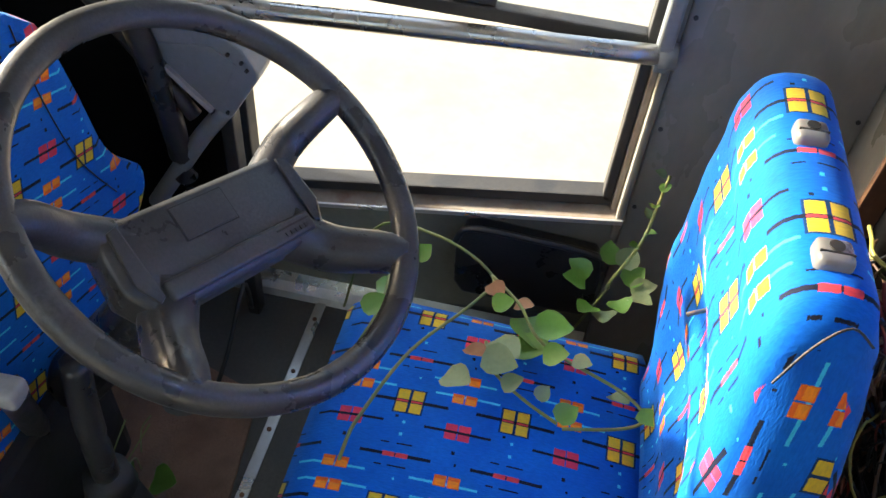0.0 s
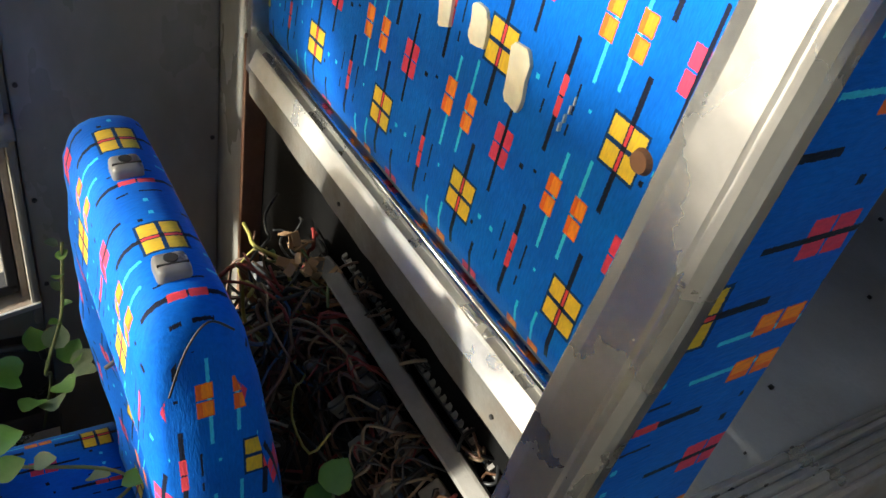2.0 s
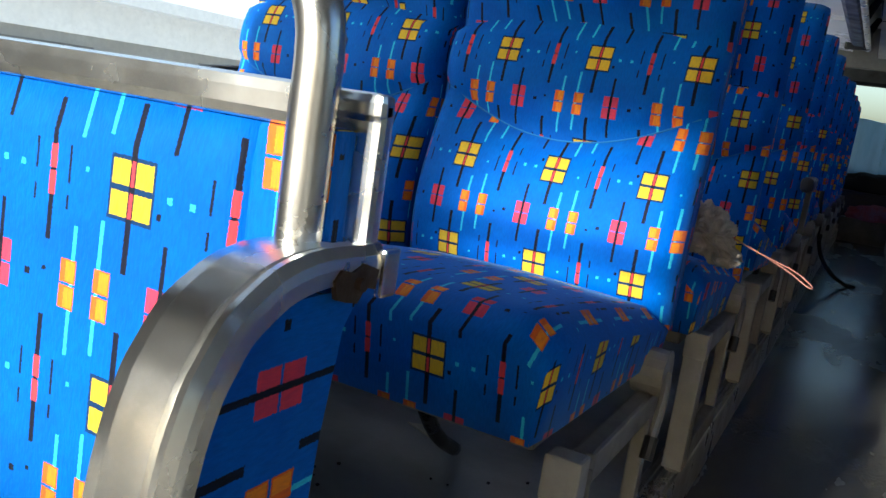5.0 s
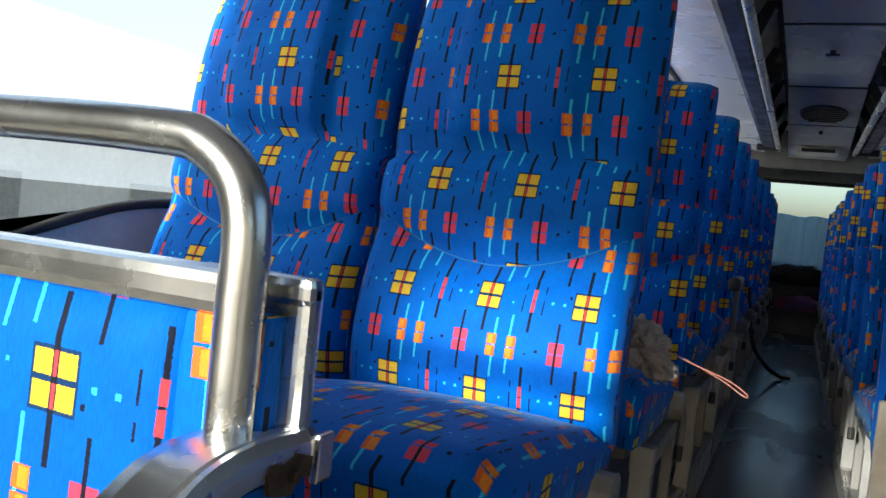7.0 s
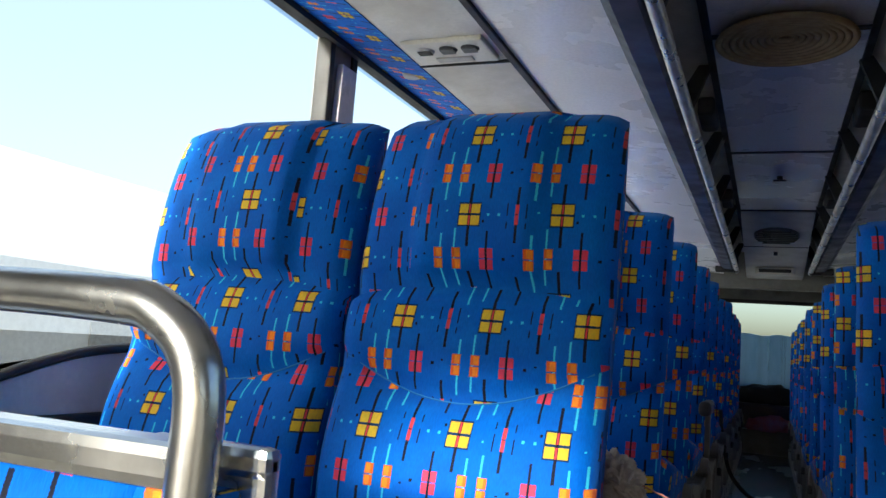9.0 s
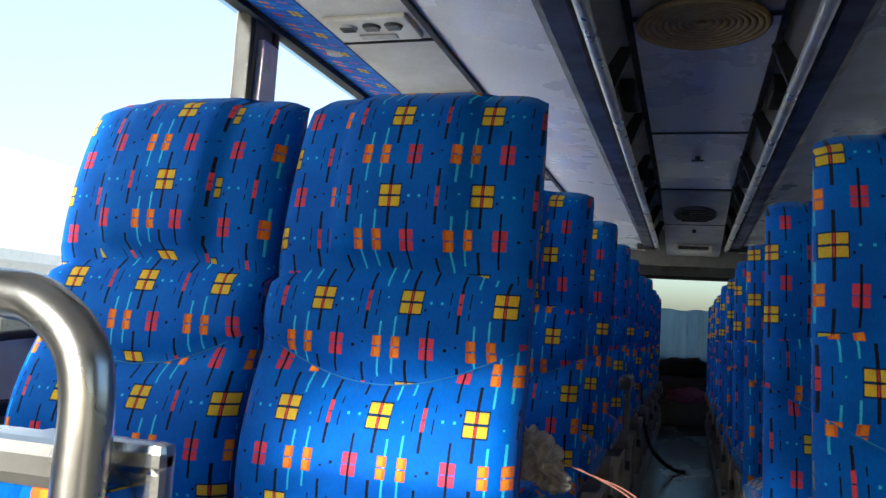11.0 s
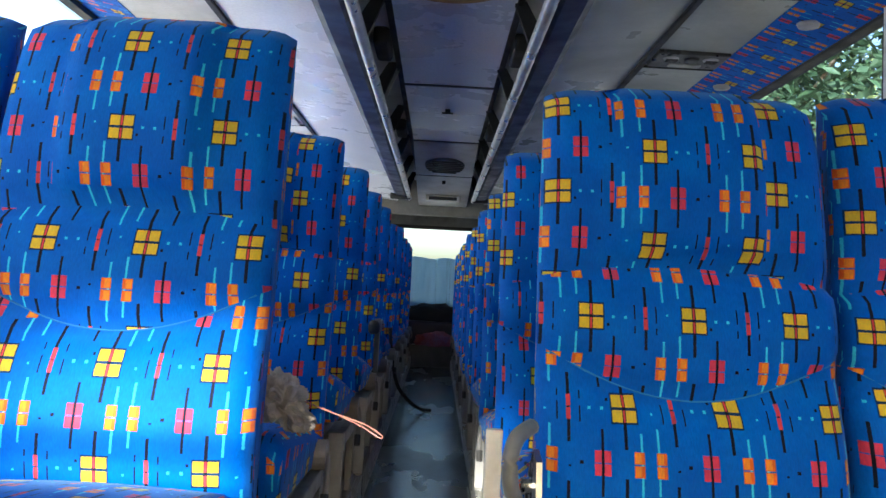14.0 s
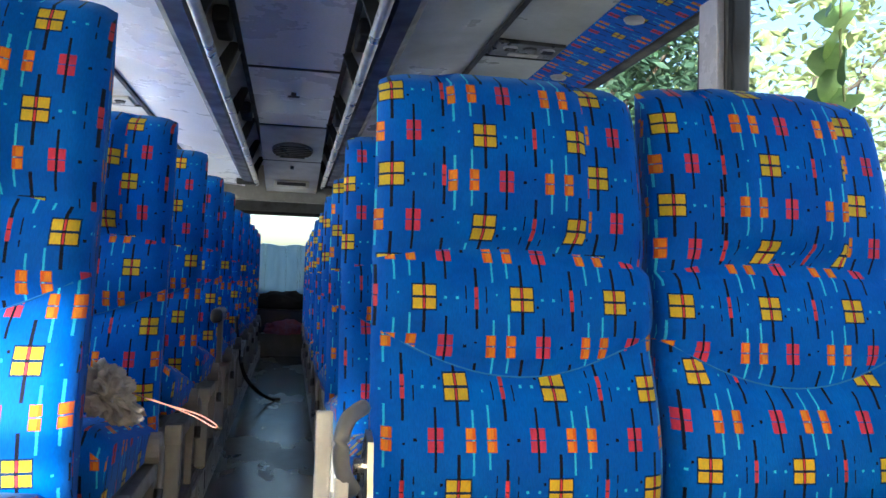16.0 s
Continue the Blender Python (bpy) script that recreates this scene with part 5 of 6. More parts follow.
def rack(side, x_wall, xs, panel_mat, z_wall):
    """A luggage rack: cloth valance, service panel, underside, dark edge and bright rail. xs: valance, service panel, underside, edge and rail, from the wall in."""
    xv, xp, xe, xr = xs
    ob = empty("luggage_rack", (x_wall + xr) / 2, RACK_Y0, 2.5, "overhead luggage rack with %s underside and bright metal rail" % ("off-white" if side < 0 else "grey-green"), "luggage rack", "luggage racks over the seats")
    ad = local(ob)
    y0, y1 = RACK_Y0, RACK_Y1
    vb = prism([(x_wall, z_wall), (xv, 2.540), (xv, 2.556), (x_wall, z_wall + 0.02)], "y", y0, y1 + 1.2)
    lay = vb.loops.layers.uv.verify()
    for f in vb.faces:
        for lp in f.loops:
            lp[lay].uv = (lp.vert.co.y * 0.9, lp.vert.co.x * 1.0 + 0.02)
    ad("valance", vb, CLOTH, "blue patterned cloth valance")
    ad("service_panel", prism([(xv, 2.543), (xp, 2.548), (xp, 2.56), (xv, 2.558)], "y", y0, y1 + 1.0), panel_mat)
    ad("seam_strip", cuboid(min(xp, xp - side * 0.022), max(xp, xp - side * 0.022), y0, y1 + 1.0, 2.538, 2.56, 0.003), BLACK)
    ad("underside", prism([(xp - side * 0.022, 2.550), (xe, 2.522), (xe, 2.534), (xp - side * 0.022, 2.562)], "y", y0, y1 + 0.6), panel_mat if side > 0 else WHITEPANEL)
    ad("edge_band", prism([(xe, 2.520), (xe - side * 0.03, 2.497), (xr + side * 0.02, 2.492), (xr, 2.52), (xr + side * 0.005, 2.58), (xe, 2.56)], "y", y0, y1 - 0.02), NAVY, smooth=False)
    xc = xr - side * 0.016
    ad("rail", tube([(xc, y0, 2.500), (xc, 4.0, 2.500), (xc, y1 - 0.08, 2.500), (xc + side * 0.02, y1, 2.52)], 0.021, 14), BRIGHTALU, "bright tubular rail", True)
    ad("rail_end", cuboid(min(xr - side * 0.03, xr + side * 0.16), max(xr - side * 0.03, xr + side * 0.16), y1 - 0.02, y1 + 0.03, 2.47, 2.62, 0.02, seg=3), BLACKPLASTIC, "black rounded end cap")
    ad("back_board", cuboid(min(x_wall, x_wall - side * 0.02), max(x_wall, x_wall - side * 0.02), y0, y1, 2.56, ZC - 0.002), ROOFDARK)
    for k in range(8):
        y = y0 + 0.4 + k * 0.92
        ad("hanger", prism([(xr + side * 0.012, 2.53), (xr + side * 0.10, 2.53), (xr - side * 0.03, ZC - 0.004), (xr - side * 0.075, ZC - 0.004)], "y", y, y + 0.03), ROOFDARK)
    for k in range(8):
        y = 2.42 + k * PITCH
        cx = (xv + xp) / 2
        u = ad("air_unit", cuboid(cx - 0.13, cx + 0.13, y - 0.09, y + 0.09, 2.532, 2.55, 0.006), BEIGEPANEL if side < 0 else BLACKPLASTIC, "moulded unit with air nozzles and reading lamps")
        for dx, dy, r, mt in ((-0.07, -0.03, 0.030, LIGHTGREY), (0.005, -0.03, 0.030, BLACKPLASTIC), (0.075, -0.03, 0.030, BLACKPLASTIC if side < 0 else LIGHTGREY)):
            ad("nozzle", cyl((cx + dx, y + dy, 2.533), (cx + dx, y + dy, 2.526), r, r * 0.82, 18), mt, parent=u)
            for q in (-0.012, 0.0, 0.012):
                ad("nozzle_vane", cuboid(cx + dx - r * 0.7, cx + dx + r * 0.7, y + dy + q - 0.002, y + dy + q + 0.002, 2.5215, 2.527), BLACKPLASTIC if mt is LIGHTGREY else GREYPLASTIC, parent=u)
        ad("switch_panel", cuboid(cx - 0.06, cx + 0.06, y + 0.03, y + 0.065, 2.527, 2.533, 0.004), LIGHTGREY, parent=u)
        ad("valance_lamp", cyl(((x_wall + xv) / 2 - side * 0.02, y + 0.25, (z_wall + 2.54) / 2 + 0.004), ((x_wall + xv) / 2 - side * 0.02, y + 0.25, (z_wall + 2.54) / 2 - 0.008), 0.036, 0.030, 18), LIGHTGREY, "round cream lamp ring", True)
        ad("panel_joint", cuboid(min(xv, xp), max(xv, xp), y + 0.12, y + 0.126, 2.538, 2.548), BLACK)
    return ob


rack(-1, XL + 0.01, (-0.875, -0.57, -0.205, -0.088), BEIGEPANEL, 2.585)
rack(1, XR - 0.01, (1.25, 0.98, 0.655, 0.540), GREENGREY, 2.485)

roof_panel = empty("roof_lining", 0.24, 2.0, ZC - 0.02, "pale roof lining panels divided by dark seams", "ceiling panel", "", "structure")
rp = local(roof_panel)
SEAM = [0.9, 2.95, 4.53, 6.15]
for a, b in zip(SEAM, SEAM[1:]):
    rp("panel", cuboid(0.0, 0.48, a + 0.01, b - 0.01, ZC - 0.022, ZC - 0.002, 0.004), WHITEPANEL)
    rp("cross_seam", cuboid(0.0, 0.48, b - 0.016, b + 0.016, ZC - 0.026, ZC - 0.003), BLACK)
for x in (-0.012, 0.492):
    rp("seam", cuboid(x - 0.013, x + 0.013, 0.9, 7.6, ZC - 0.03, ZC - 0.002, 0.003), BLACK)
for xa, xb in ((XL, -0.026), (0.506, XR)):
    rp("cove", cuboid(xa, xb, 0.9, 8.4, ZC - 0.012, ZC - 0.003), BEIGEPANEL)
for k, y in enumerate((3.75, 5.6)):
    for x in (-0.06, 0.54):
        rp("speaker", cuboid(x - 0.035, x + 0.035, y - 0.14, y + 0.14, ZC - 0.09, ZC - 0.012, 0.02, seg=3), BLACK, "dark loudspeaker box")
rp("hatch_catch", cuboid(0.225, 0.255, 5.08, 5.13, ZC - 0.042, ZC - 0.02, 0.003), BLACKPLASTIC)
rp("catch_arm", cuboid(0.205, 0.275, 5.09, 5.10, ZC - 0.05, ZC - 0.04, 0.002), BLACKPLASTIC)
flap = prism([(-0.09, 2.70), (-0.02, 2.735), (-0.015, 2.73), (-0.075, 2.58)], "y", 4.25, 4.26)
rp("loose_flap", flap, LIGHTGREY, "pale torn flap hanging from the roof")

unit = empty("air_duct_unit", 0.24, 6.9, 2.6, "beige roof air unit with an oval grille", "air unit")
un = local(unit)
un("panel", prism([(6.17, ZC - 0.003), (6.17, ZC - 0.03), (8.1, 2.50), (8.45, 2.50), (8.45, ZC - 0.003)], "x", 0.0, 0.48), BEIGEPANEL)


def on_slope(y):
    return ZC - 0.03 - (y - 6.17) * (ZC - 0.03 - 2.50) / (8.1 - 6.17)


bm = bmesh.new()
bmesh.ops.create_circle(bm, cap_ends=True, segments=28, radius=1)
ext = bmesh.ops.extrude_face_region(bm, geom=bm.faces[:])
bmesh.ops.translate(bm, vec=(0, 0, -0.03), verts=[v for v in ext["geom"] if isinstance(v, bmesh.types.BMVert)])
bmesh.ops.recalc_face_normals(bm, faces=bm.faces)
for v in bm.verts:
    v.co = Vector((0.24 + 0.16 * v.co.x, 6.75 + 0.2 * v.co.y, on_slope(6.75 + 0.2 * v.co.y) + v.co.z * 0.6))
un("grille_ring", bm, GREYPLASTIC)
for k in range(7):
    y = 6.60 + k * 0.05
    hw = 0.15 * math.sqrt(max(0.05, 1 - ((y - 6.75) / 0.2) ** 2))
    un("grille_slat", cuboid(0.24 - hw, 0.24 + hw, y - 0.012, y + 0.012, on_slope(y) - 0.03, on_slope(y) - 0.018), BLACKPLASTIC)
un("joint", cuboid(0.0, 0.48, 7.1, 7.115, on_slope(7.1) - 0.004, on_slope(7.1) + 0.01), BLACK)
un("vent_box", cuboid(0.08, 0.40, 7.75, 8.12, 2.47, 2.53, 0.01), BEIGEPANEL)
un("vent_mouth", cuboid(0.11, 0.37, 7.74, 7.76, 2.485, 2.515), BLACK)
un("latch", cuboid(0.225, 0.255, 7.25, 7.28, on_slope(7.26) - 0.03, on_slope(7.26), 0.004), BLACKPLASTIC)
structure("header_rear", cuboid(XL, XR, 8.46, 8.52, 2.40, ZC - 0.003, 0.01), GREYPAINT, "dark grey header over the rear end", "header")

hat = empty("straw_disc", 0.23, 2.95, 2.70, "woven tan straw disc fixed under the roof", "straw disc")
hb = local(hat)
STRAW = surface("straw", (0.46, 0.32, 0.14), (0.28, 0.17, 0.06), 0.75, 0, 20, 140, 0.8, 0.5)
for k in range(9):
    r = 0.03 + k * 0.022
    hb("coil", tube([(0.23 + r * math.cos(a), 2.93 + r * math.sin(a), 2.715 - 0.002 * k) for a in (2 * math.pi * i / 20 for i in range(20))], 0.0115, 6, closed=True, steps=2), STRAW, smooth=True)
cord = surface("green_cord", (0.02, 0.22, 0.16), None, 0.6)
tagged(part("green_string", tube([(0.50, 2.60, 2.715), (0.55, 2.62, 2.69), (0.62, 2.60, 2.69), (0.60, 2.66, 2.70), (0.66, 2.66, 2.71)], 0.004, 6), cord, None, "green plastic string tied under the roof", True), category="string")

# ---- side windows ----
WHITEPILLAR = surface("white_pillar_plastic", (0.70, 0.67, 0.70), (0.5, 0.47, 0.5), 0.4, 0, 5, 60, 0.5, 0.1)
n_win = 1
for side, holes, xw in ((-1, left_holes[2:], XL), (1, right_holes[1:], XR)):
    for (ya, yb, za, zb) in holes:
        n_win += 1
        wob_ = empty("window_%d" % n_win, xw, (ya + yb) / 2, za, "tinted bus side window in a black rubber seal", "window", "", "structure")
        ad = local(wob_)
        xo = sorted((xw - side * 0.012, xw + side * 0.04))
        for (a, b, c, d) in ((ya, yb, za - 0.002, za + 0.030), (ya, yb, zb - 0.022, zb), (ya, ya + 0.03, za + 0.03, zb - 0.022), (yb - 0.03, yb, za + 0.03, zb - 0.022)):
            ad("seal", cuboid(xo[0], xo[1], a, b, c, d, 0.006), BLACK)
        g = ad("pane", cuboid(xw + side * 0.025 - 0.002, xw + side * 0.025 + 0.002, ya + 0.02, yb - 0.02, za + 0.02, zb - 0.02), GLASS if side < 0 else TINTED)
        g.visible_shadow = False
for side, xw in ((-1, XL), (1, XR)):
    for y in PILLARS:
        a, b = (y - 0.06, y + 0.06) if side < 0 else (y - 0.115, y + 0.015)
        xo = sorted((xw - side * 0.002, xw - side * 0.026))
        ob = part("pillar_cover", prism([(a, 1.50), (b, 1.50), (b - 0.004, 2.1), (b + 0.006, 2.51), (a + 0.03, 2.51), (a + 0.016, 2.1)], "x", xo[0], xo[1], bev=0.006), WHITEPILLAR, None, "off-white plastic pillar cover between side windows")
        tagged(ob, category="pillar", kind="structure")
    xo = sorted((xw - side * 0.002, xw - side * 0.05))
    structure("ledge_%s" % ("left" if side < 0 else "right"), prism([(xo[0], 1.50), (xo[1], 1.50), (xo[1], 1.545), (xo[0], 1.55)], "y", 1.72 if side < 0 else 0.62, YR, bev=0.004), BEIGEPANEL, "pale window ledge along the side wall", "ledge")

foot = [(1.02, 1.44), (1.12, 1.468), (1.249, 1.509), (1.318, 1.530), (1.393, 1.552), (1.507, 1.575), (1.638, 1.587), (1.85, 1.592), (2.33, 1.592)]
structure("sill_curved", prism([(0.66, 1.445)] + [(y, z - 0.006) for y, z in foot] + [(2.33, 1.445)], "x", XL - 0.05, XL - 0.004), BEIGEPANEL, "cream curved sill under the front side window", "sill")
structure("seal_curved", tube([(XL - 0.002, y, z) for y, z in foot], 0.011, 8), BLACK, "ribbed black rubber seal along the curved sill", "seal", True)

# ---- rear end ----
CURTAIN = surface("blue_curtain", (0.16, 0.42, 0.74), (0.09, 0.28, 0.58), 0.8, 0, 3, 40, 0.8, 0.3, stretch=(3, 1, 0.6))
CURTAIN.node_tree.nodes["Principled BSDF"].inputs["Transmission Weight"].default_value = 0.55
own = bmesh.new()
cols = 60
top = [own.verts.new((-0.8 + 1.98 * i / cols, YR - 0.05 + 0.02 * math.sin(i * 1.1) + 0.008 * math.sin(i * 2.7), 2.02 + 0.01 * math.sin(i * 0.6))) for i in range(cols + 1)]
bot = [own.verts.new((v.co.x + 0.01 * math.sin(i), v.co.y + 0.015 * math.sin(i * 0.7) - 0.03, 1.30)) for i, v in enumerate(top)]
for i in range(cols):
    own.faces.new((top[i], top[i + 1], bot[i + 1], bot[i]))
sol = bmesh.ops.solidify(own, geom=own.faces[:], thickness=0.004)
cu_ = tagged(part("curtain", own, CURTAIN, None, "sagging blue curtain across the lower rear window", True), category="curtain")
rearw = empty("window_rear", 0.18, YR, 1.45, "rear window of the bus in a black seal", "window", "", "structure")
rw = local(rearw)
for (a, b, c, d) in ((-0.75, 1.12, 1.45, 1.48), (-0.75, 1.12, 2.36, 2.40), (-0.75, -0.72, 1.48, 2.36), (1.09, 1.12, 1.48, 2.36)):
    rw("seal", cuboid(a, b, YR - 0.01, YR + 0.04, c, d, 0.005), BLACK)
g = rw("pane", cuboid(-0.73, 1.10, YR + 0.02, YR + 0.024, 1.46, 2.38), GLASS)
g.visible_shadow = False
bench = empty("rear_bench", 0.2, 9.3, ZP + 0.12, "dark blue patterned rear bench across the end of the bus", "bench")
rb = local(bench)
rb("bench_seat", box_uv(cuboid(XL + 0.1, XR - 0.1, 9.2, YR - 0.1, 1.045, 1.30, 0.04, seg=3)), NAVY)
rb("bench_back", box_uv(cuboid(XL + 0.1, XR - 0.1, YR - 0.2, YR - 0.11, 1.28, 1.42, 0.03, seg=3)), NAVY)


def soft_heap(name, c, size, mat, label, category, seed, squash=1.0):
    bm = bmesh.new()
    bmesh.ops.create_icosphere(bm, subdivisions=4, radius=1)
    noise.seed_set(seed)
    for v in bm.verts:
        p = v.co.copy()
        k = 1 + 0.28 * noise.noise(p * 1.7 + Vector((seed, 0, 0))) + 0.16 * noise.noise(p * 4.3) + 0.07 * noise.noise(p * 9)
        p = Vector((p.x * size[0], p.y * size[1], p.z * size[2])) * k
        p.z = max(p.z, -size[2] * 0.5)
        v.co = p
    ob = part(name, bm, mat, None, label, True, Matrix.Translation((c[0], c[1], c[2] + size[2] * 0.5)))
    return tagged(ob, label, category)


BLANKET_R = surface("faded_red_cloth", (0.42, 0.10, 0.12), (0.22, 0.24, 0.45), 0.9, 0, 5, 60, 0.9, 0.4)
soft_heap("blanket", (0.22, 9.10, ZP + 0.12), (0.23, 0.12, 0.10), BLANKET_R, "rumpled red and blue blanket on the rear step", "blanket", 3)
soft_heap("sack", (0.20, 9.38, 1.30), (0.30, 0.12, 0.13), BLACK, "dark stuffed sack on the rear bench", "sack", 5)
structure("trim_rear_step", cuboid(-0.02, 0.42, 8.985, 8.999, ZA + 0.002, ZP + 0.13, 0.003), GREYPAINT, "dull metal nosing on the rear step", "trim")

# ---- loose things along the aisle ----
PLAID = surface("grey_plaid_cloth", (0.42, 0.38, 0.35), (0.20, 0.17, 0.16), 0.9, 0, 26, 160, 0.9, 0.5)
own = bmesh.new()
bmesh.ops.create_icosphere(own, subdivisions=6, radius=1)
for v in own.verts:
    p = v.co.copy()
    n1, n2 = noise.noise(p * 1.4), noise.noise(p * 2.2 + Vector((5, 1, 2)))
    k = 0.82 + 0.34 * abs(math.sin(3.1 * p.x + 2.2 * p.z + 4.5 * n1)) ** 0.8 - 0.26 * abs(math.sin(4.2 * p.z - 2.6 * p.x + 5.0 * n2)) + 0.05 * noise.noise(p * 8)
    lobe = 0.022 * max(0, -p.z) * (1 + p.x)
    v.co = Vector((-0.03 + p.x * 0.052 * k + lobe, 1.73 + p.y * 0.05 * k, 1.425 + p.z * 0.052 * k - 0.018 * max(0, p.x)))
bmesh.ops.translate(own, vec=(-0.014, 0.0, 0.0), verts=own.verts)
tagged(part("rag", own, PLAID, None, "crumpled grey plaid cloth hung over a seat side", True), category="cloth")
ab = cuboid(-0.05, 0.0, 3.66, 3.94, 1.44, 1.50, 0.024, seg=3)
arm_b = empty("armrest", -0.03, 3.8, 1.30, "black padded armrest folded beside an aisle seat", "armrest")
local(arm_b)("pad", ab, BLACKPLASTIC, smooth=True)
local(arm_b)("bracket", cuboid(-0.035, -0.015, 3.86, 3.93, 1.26, 1.45, 0.004), GREYPAINT)
PINK = surface("pink_cord", (0.34, 0.14, 0.11), None, 0.6, 0, 30, 100, 0.5, 0.1)
tagged(part("cord_loop", tube([(-0.03, 1.74, 1.433), (0.04, 1.75, 1.405), (0.11, 1.76, 1.382), (0.145, 1.76, 1.362), (0.138, 1.765, 1.358), (0.10, 1.77, 1.378), (0.03, 1.76, 1.408)], 0.0015, 6), PINK, None, "stiff pink cord loop sticking out into the aisle", True), category="cord")
tagged(part("seat_belt", tube([(-0.04, 5.20, 1.40), (-0.03, 5.22, 1.28), (0.01, 5.35, 1.05), (0.09, 5.5, 0.92), (0.17, 5.72, 0.84), (0.20, 5.80, 0.826)], 0.012, 6), BLACK, None, "black seat belt trailing from a seat to the aisle floor", True), category="belt")
tagged(part("belt_buckle", cuboid(0.175, 0.235, 5.77, 5.83, 0.8205, 0.84, 0.006), BLACKPLASTIC, None, "black belt buckle lying on the aisle floor"), category="buckle")
arm = empty("hinge_frame", 0.42, 1.30, ZP - 0.03, "bare white-painted hinge frame beside the front aisle seat", "seat frame")
am = local(arm)
PALEPAINT = surface("chipped_white_paint", (0.74, 0.73, 0.70), (0.36, 0.33, 0.28), 0.45, 0.0, 18, 90, 0.6, 0.2)
am("upright", cuboid(0.306, 0.327, 1.262, 1.276, ZP - 0.03, 1.466, 0.003), PALEPAINT, "chipped white upright")
am("upright", cuboid(0.334, 0.352, 1.285, 1.300, ZP - 0.03, 1.376, 0.003), PALEPAINT)
am("recline_arm", tube([(0.372, 1.33, 1.462), (0.350, 1.30, 1.452), (0.340, 1.285, 1.425), (0.344, 1.29, 1.385), (0.36, 1.31, 1.355)], 0.011, 10), GREYPLASTIC, "grey moulded recline arm", True)
am("link_plate", prism([(1.28, 1.33), (1.30, 1.42), (1.34, 1.43), (1.42, 1.36), (1.40, 1.30), (1.32, 1.29)], "x", 0.376, 0.384), ALU)
am("bolt", cyl((0.384, 1.34, 1.38), (0.362, 1.34, 1.38), 0.012, seg=12), CHROME)
am("spring", tube([(0.366, 1.31 + 0.007 * math.cos(i * 1.57), 1.30 + 0.004 * i) for i in range(20)], 0.0025, 5, steps=2), BLACKPLASTIC)
structure("floor_hatch", cuboid(0.03, 0.37, 1.42, 1.80, ZA + 0.0005, ZA + 0.006, 0.003), AISLE, "flush dark floor hatch in the aisle", "hatch")
paper = prism([(-0.54, 1.62), (-0.46, 1.585), (-0.44, 1.60), (-0.49, 1.64)], "z", ZP + 0.001, ZP + 0.004)
tagged(part("paper_scrap", paper, TORN, None, "scrap of white paper on the floor under the seat"), category="paper")
own = bmesh.new()
for k in range(60):
    x, y = rnd.uniform(-0.9, -0.06), rnd.uniform(0.7, 1.6)
    s_ = rnd.uniform(0.002, 0.006)
    cuboid(x, x + s_, y, y + s_, ZP + 0.0005, ZP + 0.002 + s_ * 0.3, 0, own)
tagged(part("grit", own, BLACK, None, "dark crumbs of dirt scattered on the vinyl floor"), category="dirt", kind="stuff")

# ---- outside ----
WHITEWALL = surface("whitewashed_wall", (0.80, 0.79, 0.76), (0.66, 0.63, 0.58), 0.9, 0, 1.2, 12, 0.6, 0.2)
shed = empty("white_building", -10, 6, GROUND, "long low whitewashed building across the yard", "building")
sh = local(shed)
sh("wall", cuboid(-16, -9.2, -6, 26, GROUND, 2.2), WHITEWALL)
sh("roof", prism([(-16.5, 2.2), (-8.7, 2.2), (-8.7, 2.35), (-12.6, 4.6), (-16.5, 2.4)], "y", -6.5, 26.5), WHITEWALL)
for k in range(9):
    y = -4 + k * 3.4
    sh("window", cuboid(-9.22, -9.17, y, y + 1.5, 0.4, 1.6), LIGHTGREY)
BARK = surface("bark", (0.10, 0.075, 0.05), (0.05, 0.035, 0.025), 0.95, 0, 5, 30, 0.8, 0.8, 0.02)
# near crowns: their shade is put into this dark green
FOL_SHADED = surface("shaded_foliage", (0.04, 0.085, 0.04), (0.03, 0.05, 0.035), 0.55, 0, 1.5, 6, 0.9, 0.2)


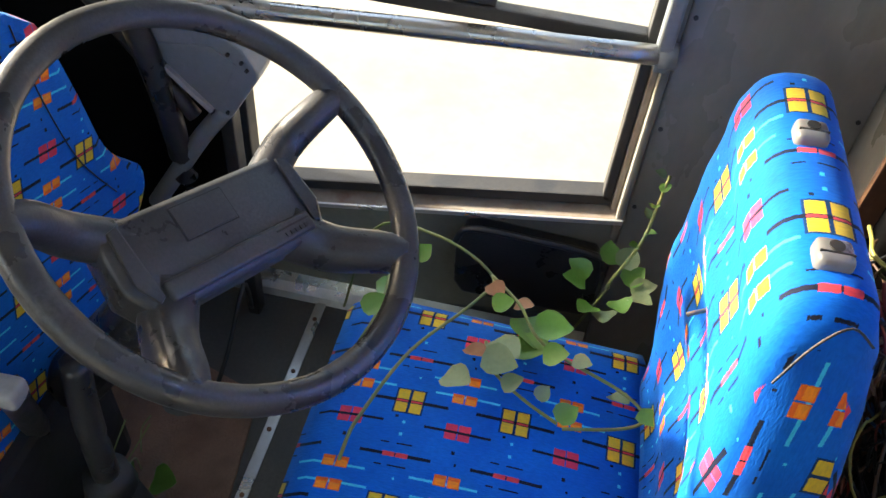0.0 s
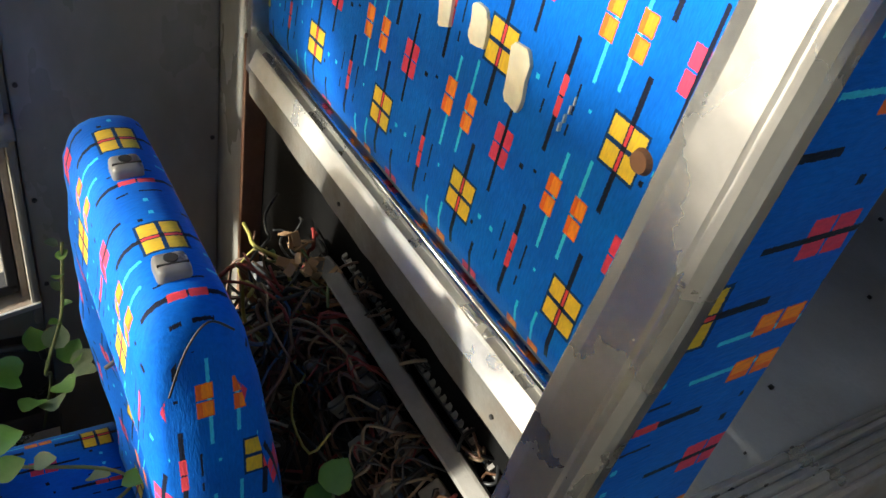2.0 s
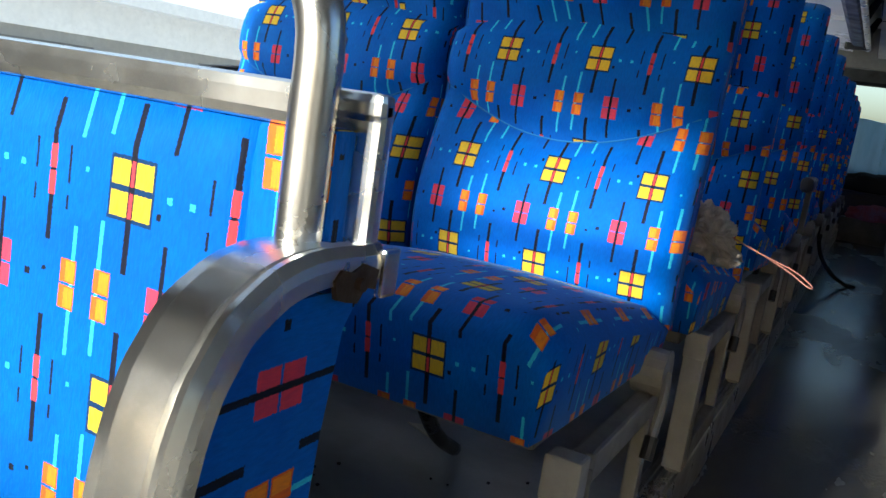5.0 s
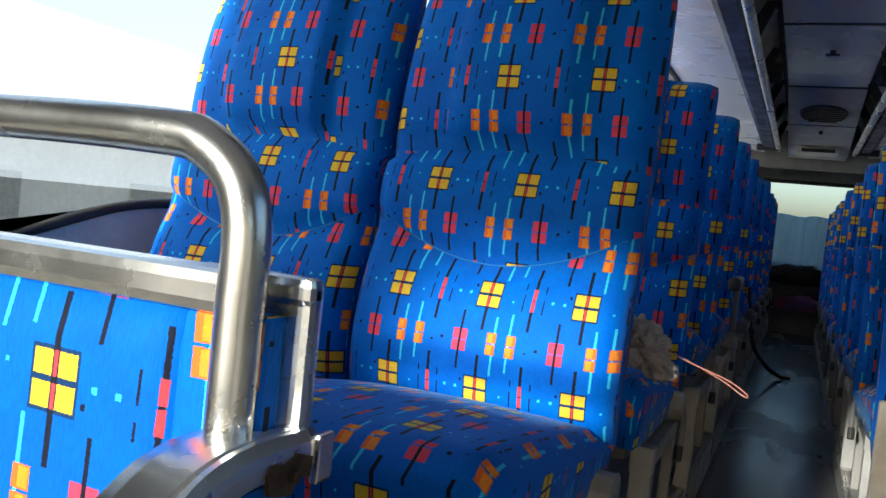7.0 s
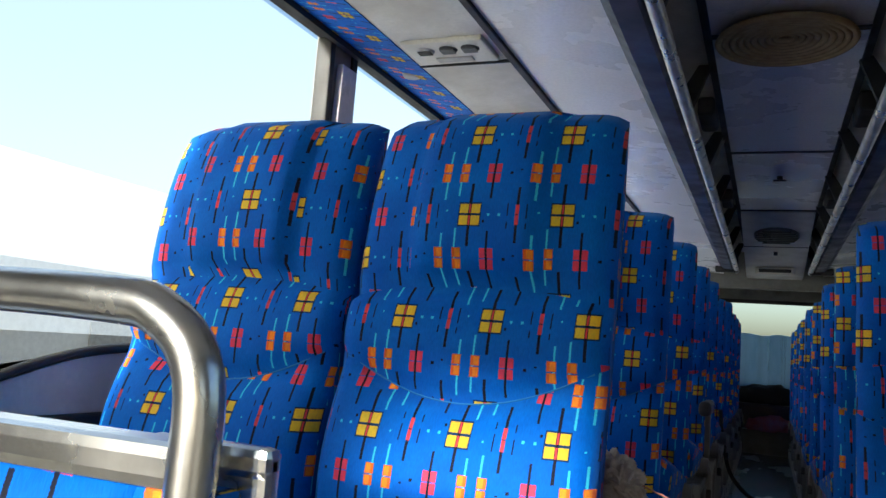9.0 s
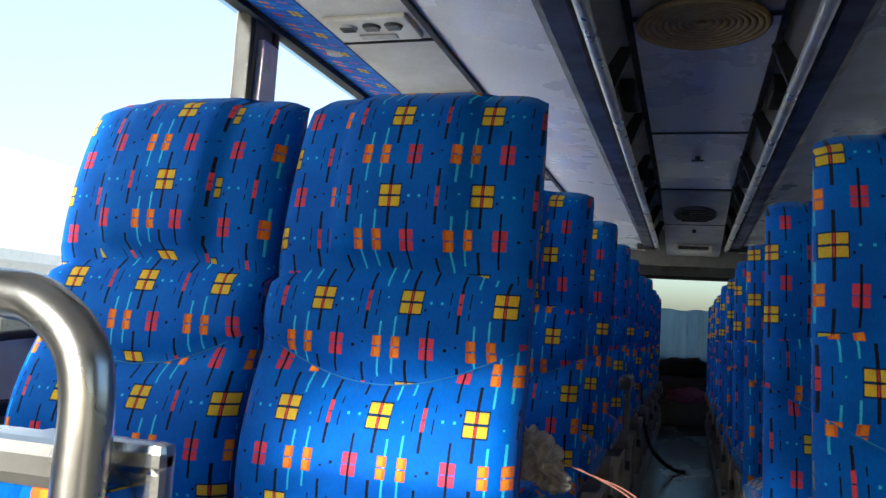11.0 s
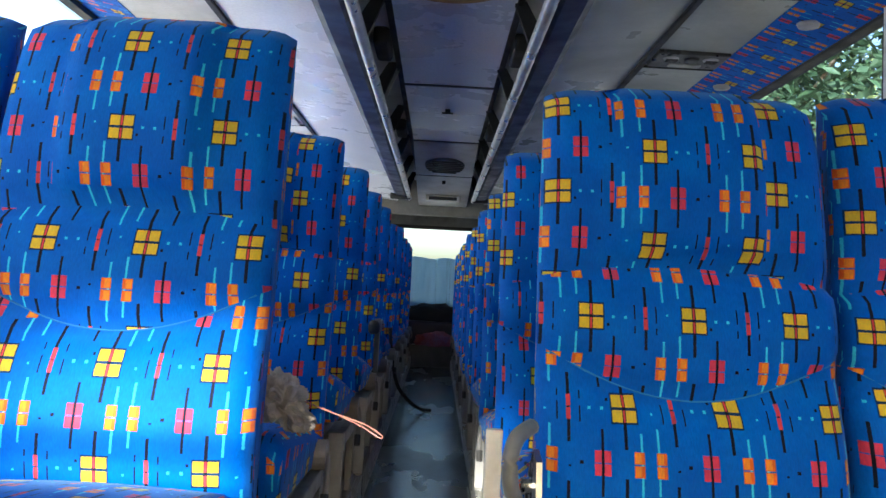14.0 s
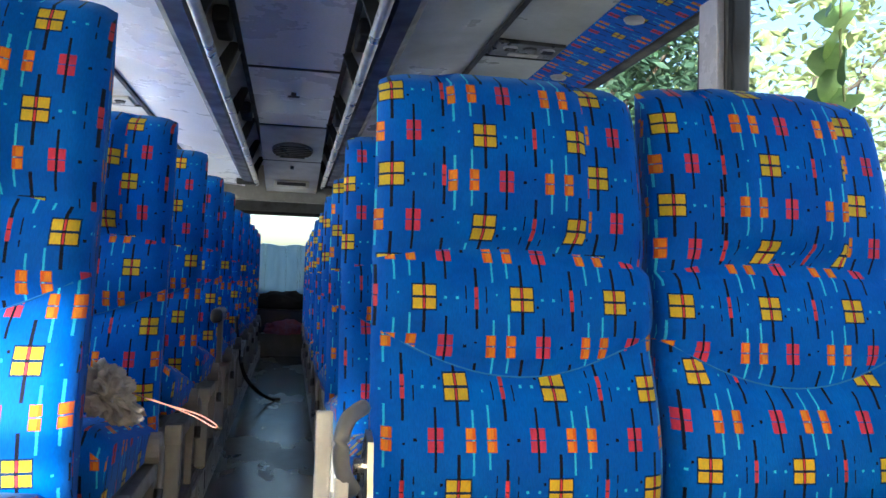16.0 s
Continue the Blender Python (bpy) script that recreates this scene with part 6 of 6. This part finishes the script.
def tree(x, y, h, seed, leaf_mat, count, size, wide=1.0):
    ob = empty("tree", x, y, GROUND, "leafy green tree beside the bus", "tree", "trees beside the bus")
    r = random.Random(seed)
    bm = tube([(0, 0, 0), (0.06, 0.04, h * 0.3), (-0.05, 0.1, h * 0.6), (0, 0, h * 0.85)], 0.16, 9, taper=0.3)
    ends = []
    for k in range(9):
        a, z = k * 2.4, h * (0.3 + 0.06 * k)
        e = Vector((math.cos(a) * h * 0.28 * wide, math.sin(a) * h * 0.28 * wide, z + h * 0.18))
        tube([(0, 0, z), (e.x * 0.5, e.y * 0.5, z + h * 0.06), e], 0.05, 6, bm, taper=0.3)
        ends.append(e)
    part("trunk", bm, BARK, ob, smooth=True)
    vs, fs = [], []
    for k in range(count):
        c = r.choice(ends) + Vector((r.gauss(0, 0.13 * wide), r.gauss(0, 0.13 * wide), r.gauss(0, 0.11))) * h
        s_ = r.uniform(0.6, 1.2) * size
        q = Euler((r.uniform(-0.9, 0.9), r.uniform(-0.9, 0.9), r.uniform(0, 6.28))).to_matrix()
        b = len(vs)
        vs += [c + q @ Vector(p) * s_ for p in ((0, -1, 0), (0.45, 0, 0.1), (0, 1, 0), (-0.45, 0, 0.1))]
        fs += [(b, b + 1, b + 2), (b, b + 2, b + 3)]
    me = bpy.data.meshes.new("crown")
    me.from_pydata([tuple(v) for v in vs], [], fs)
    me.materials.append(leaf_mat)
    cr = new("crown", me)
    cr.parent = ob
    return ob


# far crowns: a paler copy, with the sunlight put into the leaf colour
FOL_SUNLIT = surface("sunlit_foliage", (0.36, 0.42, 0.18), (0.24, 0.32, 0.11), 0.55, 0, 1.5, 6, 0.8, 0.2)
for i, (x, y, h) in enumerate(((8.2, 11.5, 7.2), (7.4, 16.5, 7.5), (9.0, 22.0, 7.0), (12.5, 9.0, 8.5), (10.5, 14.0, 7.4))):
    tree(x, y, h, i, FOL_SUNLIT, 2600, 0.13)
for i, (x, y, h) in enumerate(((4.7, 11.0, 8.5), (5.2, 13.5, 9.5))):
    tree(x, y, h, 20 + i, FOL_SHADED, 7000, 0.11, 0.42)
spray = empty("sapling", 2.6, 2.6, GROUND, "thin sapling with pale sunlit leaves hanging by the glass", "plant")
sp = local(spray)
sp("stem", tube([(2.6, 2.6, GROUND), (2.55, 2.62, 1.2), (2.3, 2.5, 2.7), (1.95, 2.32, 2.85), (1.80, 2.25, 2.65), (1.76, 2.24, 2.40), (1.77, 2.22, 2.12)], 0.012, 6, taper=0.25), STEM)
PALELEAF = surface("sunlit_leaf", (0.22, 0.36, 0.10), (0.30, 0.42, 0.14), 0.5, 0, 12, 60, 0.6, 0.2)
for i in range(11):
    sp("leaf", leaf_bm(0.12, 0.15, m=Matrix.Translation((1.77 + 0.02 * math.sin(i), 2.25 + 0.05 * math.sin(i * 2.1), 2.52 - 0.04 * i)) @ pose(0, 0, 0, -65 + 20 * math.sin(i), 20 * math.cos(i * 1.3), 70 + 60 * math.sin(i * 1.9))), PALELEAF, smooth=True)
